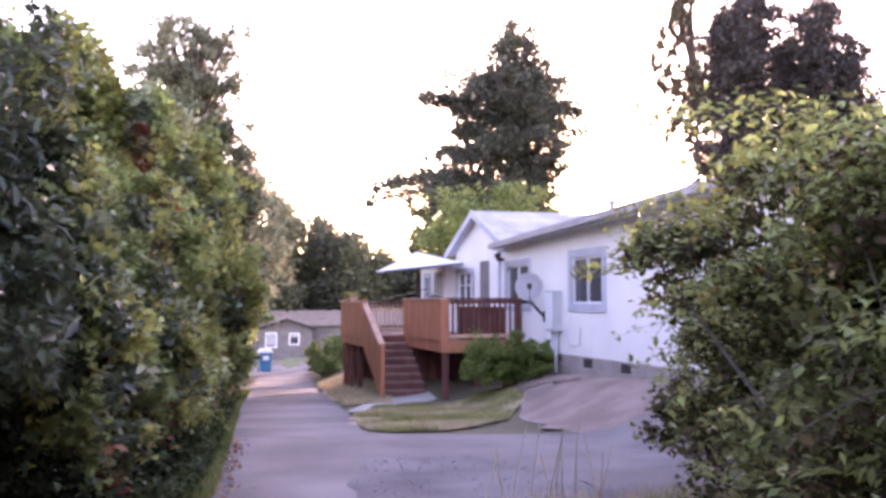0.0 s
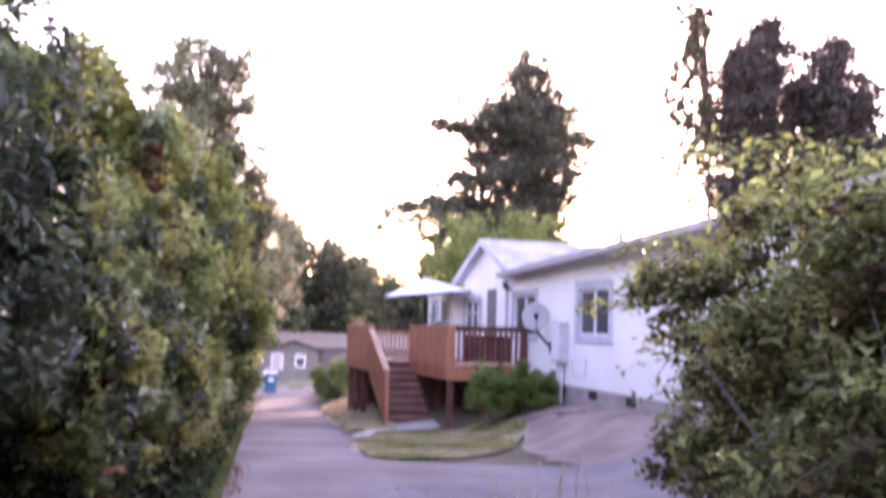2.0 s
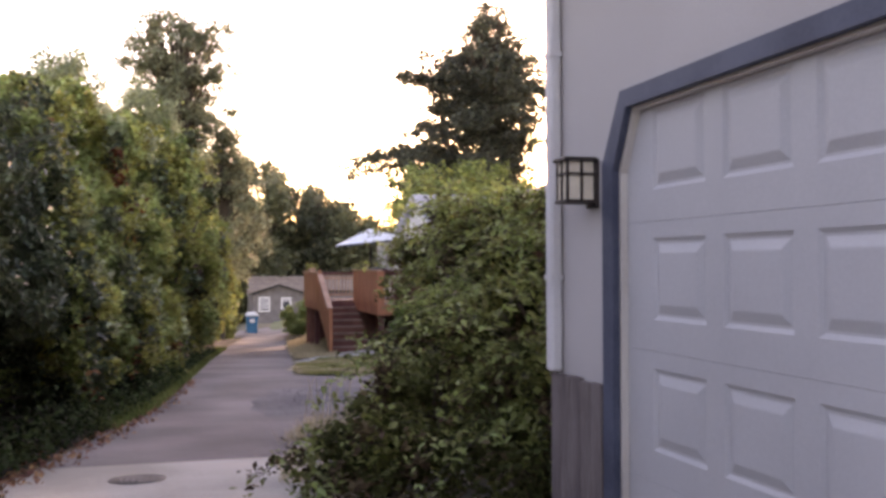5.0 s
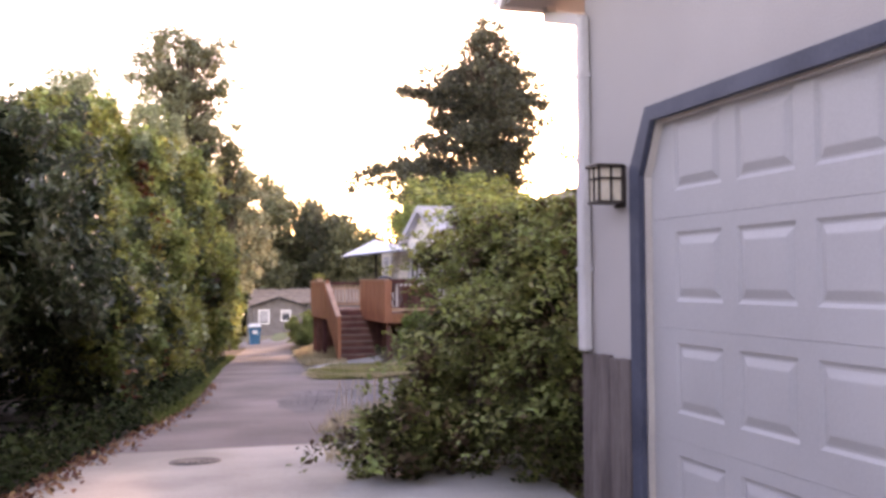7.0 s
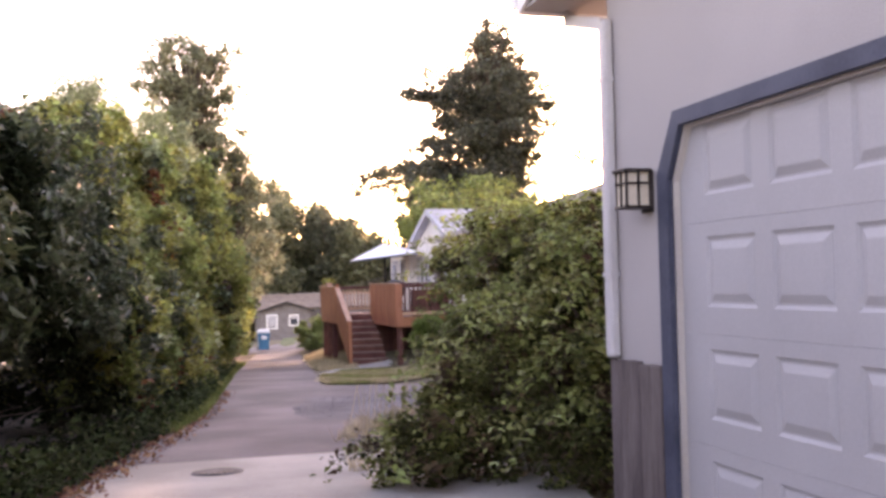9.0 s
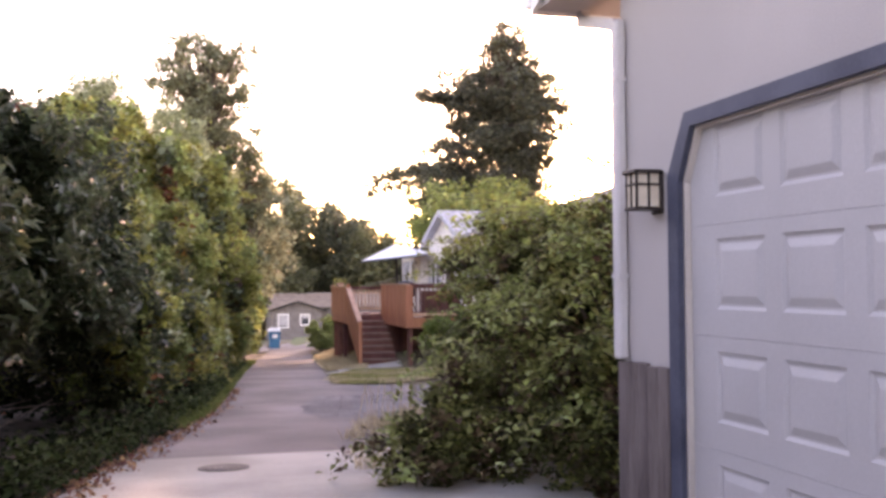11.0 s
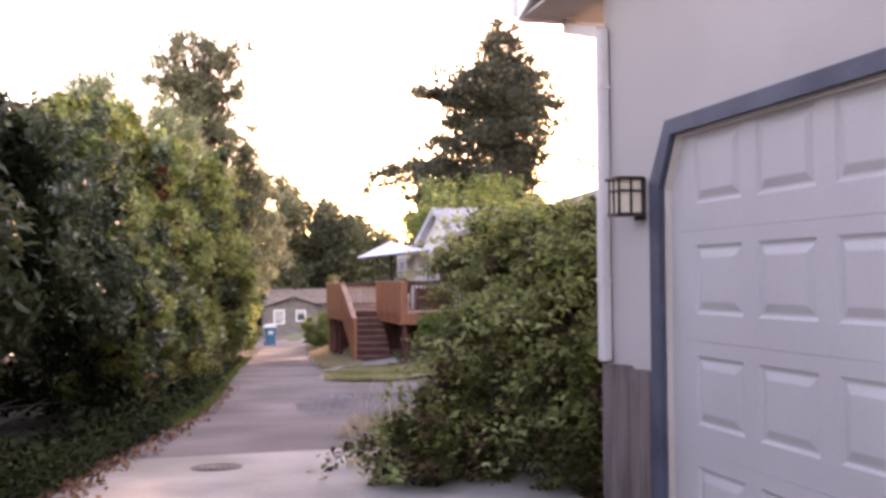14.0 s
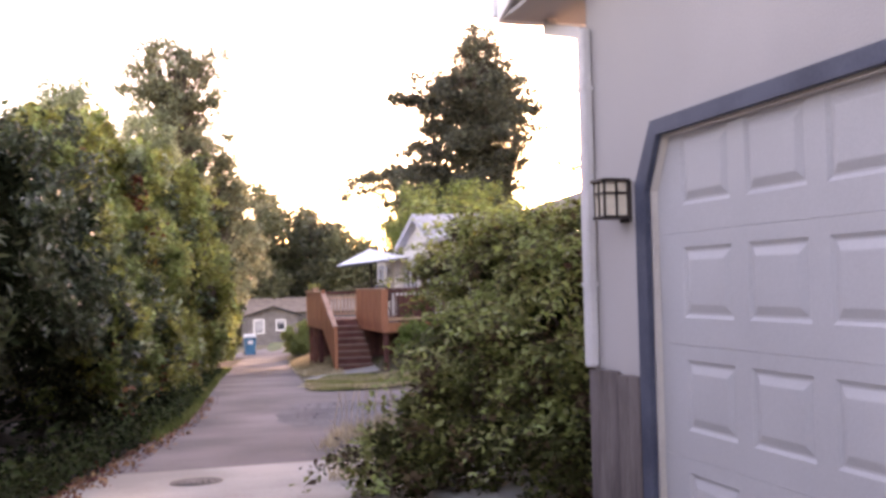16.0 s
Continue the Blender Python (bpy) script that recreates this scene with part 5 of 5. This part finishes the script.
for k in range(22):
    if k < 13:
        x, y = -6.5 + q.uniform(-1.5, 0.5), -14 + k * 4.2
    else:
        x, y = -10 + (k - 13) * 4.0, -19 + q.uniform(-2, 2)
    z = gz(x, y)
    h = q.uniform(3.4, 4.6) if k < 13 else q.uniform(6.5, 9)
    blobs = [(x + q.uniform(-1, 1), y + q.uniform(-1, 1), z + h * f, 2.0, 2.2, 0.19 * h) for f in (0.15, 0.4, 0.62, 0.85)]
    tree("sky_block_tree", "unseen leafy tree added to hold back sky light", (x, y, z), h, blobs, "hedge_dark", 0.42, 1.7, 10, 0.16, limbs=8, group="thicket trees")

# Long canes arching out of the bramble.
canes = [((3.6, 6.9, 1.7), (2.9, 6.8, 2.35), (2.0, 6.9, 2.05)), ((3.7, 6.6, 1.8), (3.0, 6.6, 2.25), (2.35, 6.7, 1.9)), ((4.2, 7.2, 1.7), (3.4, 7.3, 2.45), (2.6, 7.4, 2.2)), ((3.4, 5.8, 1.6), (2.9, 6.0, 2.15), (2.3, 6.3, 1.85)),
         ((4.4, 7.6, 1.6), (3.9, 7.8, 2.3), (3.3, 8.0, 2.1)), ((3.2, 6.4, 0.9), (2.5, 6.2, 1.25), (1.95, 6.1, 0.85)), ((2.9, 5.6, 0.8), (2.2, 5.6, 1.15), (1.7, 5.6, 0.75)), ((4.8, 8.6, 1.2), (4.2, 8.5, 1.75), (3.6, 8.6, 1.5)),
         ((3.4, 4.8, 1.6), (3.1, 4.9, 2.05), (2.75, 5.1, 1.9)), ((3.9, 6.2, 1.9), (4.0, 6.4, 2.5), (3.7, 6.8, 2.6)), ((4.6, 6.9, 1.8), (4.5, 7.0, 2.5), (4.1, 7.3, 2.65)), ((3.1, 5.0, 0.5), (2.3, 4.9, 0.7), (1.75, 4.8, 0.35)), ((2.2, 4.6, 0.4), (1.7, 4.6, 0.55), (1.3, 4.7, 0.2)), ((2.1, 4.4, 0.3), (1.65, 4.3, 0.45), (1.35, 4.3, 0.15))]
bush = bpy.data.objects["bramble_bush"]
high, low, foot = [], [], []
for a, b, c in canes:
    a, b, c = map(Vector, (a, b, c))
    line = [a * (1 - t) ** 2 + b * (2 * t * (1 - t)) + c * t * t for t in np.linspace(0, 1, 9)]
    part("cane", limb(bmesh.new(), line, list(np.linspace(0.007, 0.002, 9)), 5), "bark", bush, "long arching cane")
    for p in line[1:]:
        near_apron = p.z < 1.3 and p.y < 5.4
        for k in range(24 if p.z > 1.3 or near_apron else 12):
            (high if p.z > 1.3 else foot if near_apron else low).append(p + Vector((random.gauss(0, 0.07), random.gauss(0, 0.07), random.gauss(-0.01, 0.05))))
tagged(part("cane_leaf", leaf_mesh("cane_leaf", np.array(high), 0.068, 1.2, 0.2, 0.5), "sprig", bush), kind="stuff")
# Low canes take the dark tone, which puts shade into their leaves.
tagged(part("low_cane_leaf", leaf_mesh("low_cane_leaf", np.array(low), 0.062, 1.2, 0.2, 0.5), "bramble_shade", bush), kind="stuff")
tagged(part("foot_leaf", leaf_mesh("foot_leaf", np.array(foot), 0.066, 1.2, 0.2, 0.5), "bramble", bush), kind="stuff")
# A thicket of shorter canes all over the bush, each hung with leaves in threes.
q = random.Random(41)
MOUNDS = [(2.85, 4.3, 0.75, 0.7, 0.95, 0.95), (2.42, 3.72, 0.3, 0.4, 0.55, 0.6), (2.05, 4.6, 0.33, 0.6, 0.6, 0.5), (2.85, 5.8, 0.6, 0.8, 0.95, 0.75), (3.4, 7.1, 0.35, 0.8, 1.0, 0.75), (3.95, 7.2, 1.05, 0.8, 1.2, 0.9), (4.3, 8.7, 0.6, 0.95, 1.2, 1.05),
          (5.05, 10.2, 0.6, 0.95, 1.2, 1.15), (4.3, 6.6, 1.25, 1.0, 1.3, 0.9), (3.3, 4.9, 1.25, 0.75, 0.9, 0.66), (3.7, 5.6, 1.45, 0.7, 0.9, 0.58), (1.62, 4.45, 0.14, 0.52, 0.42, 0.34), (3.2, 7.6, 1.45, 0.6, 1.0, 0.62), (3.4, 6.4, 1.6, 0.6, 0.8, 0.5)]
thicket, green, bright, brown = bmesh.new(), [], [], []
for bx, by, bz, rx, ry, rz in MOUNDS:
    for k in range(int(24 * (rx * ry + rx * rz + ry * rz) + 10)):
        u, a = q.uniform(-0.35, 1.0), q.uniform(1.2, 5.4)
        c = math.sqrt(1 - u * u)
        d = Vector((math.cos(a) * c, math.sin(a) * c, u))
        skin = Vector((bx + d.x * rx * 0.9, by + d.y * ry * 0.9, bz + d.z * rz * 0.9))
        far_out = q.uniform(0.14, 0.4) if q.random() < 0.7 else q.uniform(0.35, 0.6)
        flat = Vector((d.x, d.y, 0)) * far_out
        start = Vector((bx, by, bz)).lerp(skin, 0.55)
        lift = q.uniform(0.05, 0.3) + 0.12 * u
        tip = skin + flat + Vector((q.uniform(-0.12, 0.12), q.uniform(-0.12, 0.12), q.uniform(-0.28, 0.12)))
        if tip.z < gz(tip.x, tip.y) + 0.06 or (skin.z < 0.8 and q.random() < 0.55):
            continue
        mid = skin + Vector((0, 0, lift))
        line = [start * (1 - t) ** 2 + mid * (2 * t * (1 - t)) + tip * t * t for t in np.linspace(0, 1, 8)]
        limb(thicket, line, list(np.linspace(0.005, 0.0015, 8)), 4)
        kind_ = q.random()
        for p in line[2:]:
            # Brighter tone with height imitates light; low brown is dead leaf and shade.
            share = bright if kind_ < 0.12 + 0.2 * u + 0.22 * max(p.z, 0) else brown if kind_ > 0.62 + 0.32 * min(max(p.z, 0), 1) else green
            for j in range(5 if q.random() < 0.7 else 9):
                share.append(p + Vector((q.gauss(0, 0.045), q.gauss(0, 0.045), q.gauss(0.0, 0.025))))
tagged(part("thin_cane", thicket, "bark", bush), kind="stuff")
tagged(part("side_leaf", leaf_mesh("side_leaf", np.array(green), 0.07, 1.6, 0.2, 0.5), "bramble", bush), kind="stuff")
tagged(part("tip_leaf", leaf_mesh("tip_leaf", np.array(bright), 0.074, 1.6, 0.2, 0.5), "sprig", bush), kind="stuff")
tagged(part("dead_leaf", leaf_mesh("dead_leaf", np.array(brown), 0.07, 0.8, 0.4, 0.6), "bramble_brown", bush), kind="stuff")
# Leafy twigs standing out of the tall evergreen shrub against the sky.
laurel = next(o for o in bpy.data.objects if o.name.startswith("laurel_shrub") and abs(o.location.y - 8.4) < 0.1)
pts = []
for base, tip, n_leaf in (((-1.5, 9.0, 2.35), (-0.62, 9.0, 2.86), 60), ((-1.5, 9.0, 2.5), (-0.95, 9.0, 3.22), 70), ((-1.6, 8.8, 2.5), (-1.15, 8.9, 3.05), 70), ((-1.2, 9.6, 2.2), (-0.62, 9.6, 2.75), 60), ((-1.3, 9.2, 2.4), (-0.85, 9.2, 2.78), 60), ((-1.9, 8.4, 2.6), (-1.45, 8.2, 3.2), 60)):
    base, tip = Vector(base), Vector(tip)
    bow = base.lerp(tip, 0.5) + Vector((0.05, 0, 0.12))
    line = [base * (1 - t) ** 2 + bow * (2 * t * (1 - t)) + tip * t * t for t in np.linspace(0, 1, 8)]
    part("twig", limb(bmesh.new(), line, list(np.linspace(0.012, 0.003, 8)), 5), "bark", laurel)
    for k in range(n_leaf):
        p = line[min(int(q.random() ** 0.8 * 8), 7)]
        pts.append(p + Vector((q.gauss(0, 0.07), q.gauss(0, 0.07), q.gauss(0, 0.05))))
tagged(part("twig_leaf", leaf_mesh("twig_leaf", np.array(pts), 0.12, 0.5, 0.3, 0.4), "hedge_dark", laurel), kind="stuff")

# ---------------------------------------------------------------- small ground things
def blades(name, places, height, material, label, category, lean=0.35, width=0.006):
    n = len(places)
    a = rng.uniform(0, 6.28, n)
    hgt = height * rng.uniform(0.5, 1.3, n)
    side = np.stack([np.cos(a), np.sin(a), 0 * a], 1) * width
    tip = places + np.stack([rng.normal(size=n) * lean * hgt, rng.normal(size=n) * lean * hgt, hgt], 1)
    co = np.stack([places - side, places + side, tip], 1).reshape(-1, 3)
    return tagged(part(name, from_arrays(name, co, np.arange(3 * n).reshape(-1, 3)), material), label, category, kind="stuff")


def scatter(n, left, right, y0, y1):
    y = rng.uniform(y0, y1, n)
    l = np.array([left(v) for v in y])
    r = np.array([right(v) for v in y])
    x = l + (r - l) * rng.random(n)
    return np.stack([x, y, ground_z(x, y) + 0.01], 1)

def thinned(p):
    k = np.array([noise.noise((v[0] * 1.6, v[1] * 1.6, 4.0)) for v in p]) + rng.normal(size=len(p)) * 0.25
    return p[k > 0.1]


p = scatter(26000, lawn_left, lawn_right, 16.4, 22)
keep = np.array([noise.noise((v[0] * 0.9, v[1] * 0.9, 0.0)) for v in p])
blades("lawn_grass", p[keep > -0.05], 0.07, "grass", "short patchy green grass of the lawn", "grass", width=0.008)
blades("lawn_straw", p[keep < 0.08], 0.05, "dry_grass", "dry straw-coloured grass of the lawn", "grass", width=0.008)
blades("bank_grass", scatter(9000, lambda y: 3.4 + (y - 23) * 0.09, lambda y: 4.5 + (y - 23) * 0.1, 23, 33), 0.12, "dry_grass", "dry straw-coloured grass on the bank", "grass", width=0.012)
blades("verge_grass", thinned(scatter(5200, lambda y: 1.4 + (y - 7.4) * 0.3, lambda y: 3.6 + (y - 7.4) * 0.4, 7.2, 10.0)), 0.13, "dry_grass", "dry pale grass at the foot of the bush", "grass", lean=0.5, width=0.005)
blades("apron_grass", thinned(scatter(1500, lambda y: 1.15 + (y - 5.2) * 0.12, lambda y: 1.9 + (y - 5.2) * 0.2, 5.2, 6.9)), 0.16, "dry_grass", "dry pale grass tufts between apron and bush", "grass", lean=0.5, width=0.004)
blades("verge_green", scatter(2500, lambda y: 2.4 + (y - 7.4) * 0.25, lambda y: 3.4 + (y - 7.4) * 0.4, 7.0, 9.2), 0.2, "grass", "green grass at the foot of the bush", "grass", lean=0.5, width=0.006)
blades("edge_grass", scatter(9000, lambda y: lane_left(y) - 0.3, lambda y: lane_left(y) + 0.06, 9, 30), 0.12, "lane_verge", "short grass along the lane edge", "grass", width=0.007)
stalk = bmesh.new()
for k in range(16):
    x, y = random.uniform(1.7, 2.5), random.uniform(7.6, 9.0)
    z, hh = gz(x, y), random.uniform(0.35, 0.75)
    dx, dy = random.uniform(-0.14, 0.14), random.uniform(-0.1, 0.1)
    limb(stalk, [(x, y, z - 0.02), (x + dx * 0.4, y + dy * 0.4, z + hh * 0.55), (x + dx, y + dy, z + hh)], [0.004, 0.003, 0.0015], 4)
tagged(part("dry_stalks", stalk, "dry_grass"), "thin tall dry grass stalks beside the bush", "grass", kind="stuff")
# Loose stones on the rough patch.
p = scatter(420, patch_left, patch_right, 9.6, 13.4)
co, tris = [], []
for k, v in enumerate(p):
    s = 0.004 + 0.010 * rng.random() ** 2.5
    oct6 = np.array([(1, 0, 0), (-1, 0, 0), (0, 1, 0), (0, -1, 0), (0, 0, 0.8), (0, 0, -0.6)]) * s * rng.uniform(0.7, 1.3, (6, 1))
    co.append(oct6 + v + [0, 0, 0.012])
    tris.append(np.array([(0, 2, 4), (2, 1, 4), (1, 3, 4), (3, 0, 4), (2, 0, 5), (1, 2, 5), (3, 1, 5), (0, 3, 5)]) + 6 * k)
tagged(part("gravel", from_arrays("gravel", np.concatenate(co), np.concatenate(tris)), "stone"), "loose grey gravel on the rough asphalt", "gravel", kind="stuff")
for ax, ay, bx, by, r in ((6.35, 20.2, 6.8, 19.6, 0.035), (6.65, 19.5, 6.9, 18.9, 0.04)):
    bm = limb(bmesh.new(), [(ax, ay, gz(ax, ay) + r), ((ax + bx) / 2, (ay + by) / 2, gz((ax + bx) / 2, (ay + by) / 2) + r * 1.1), (bx, by, gz(bx, by) + r)], [r, r * 1.1, r * 0.9], 8)
    tagged(part("edging_log", bm, "dirt", smooth=True), "weathered brown log lying on the dirt", "log", "edging logs")
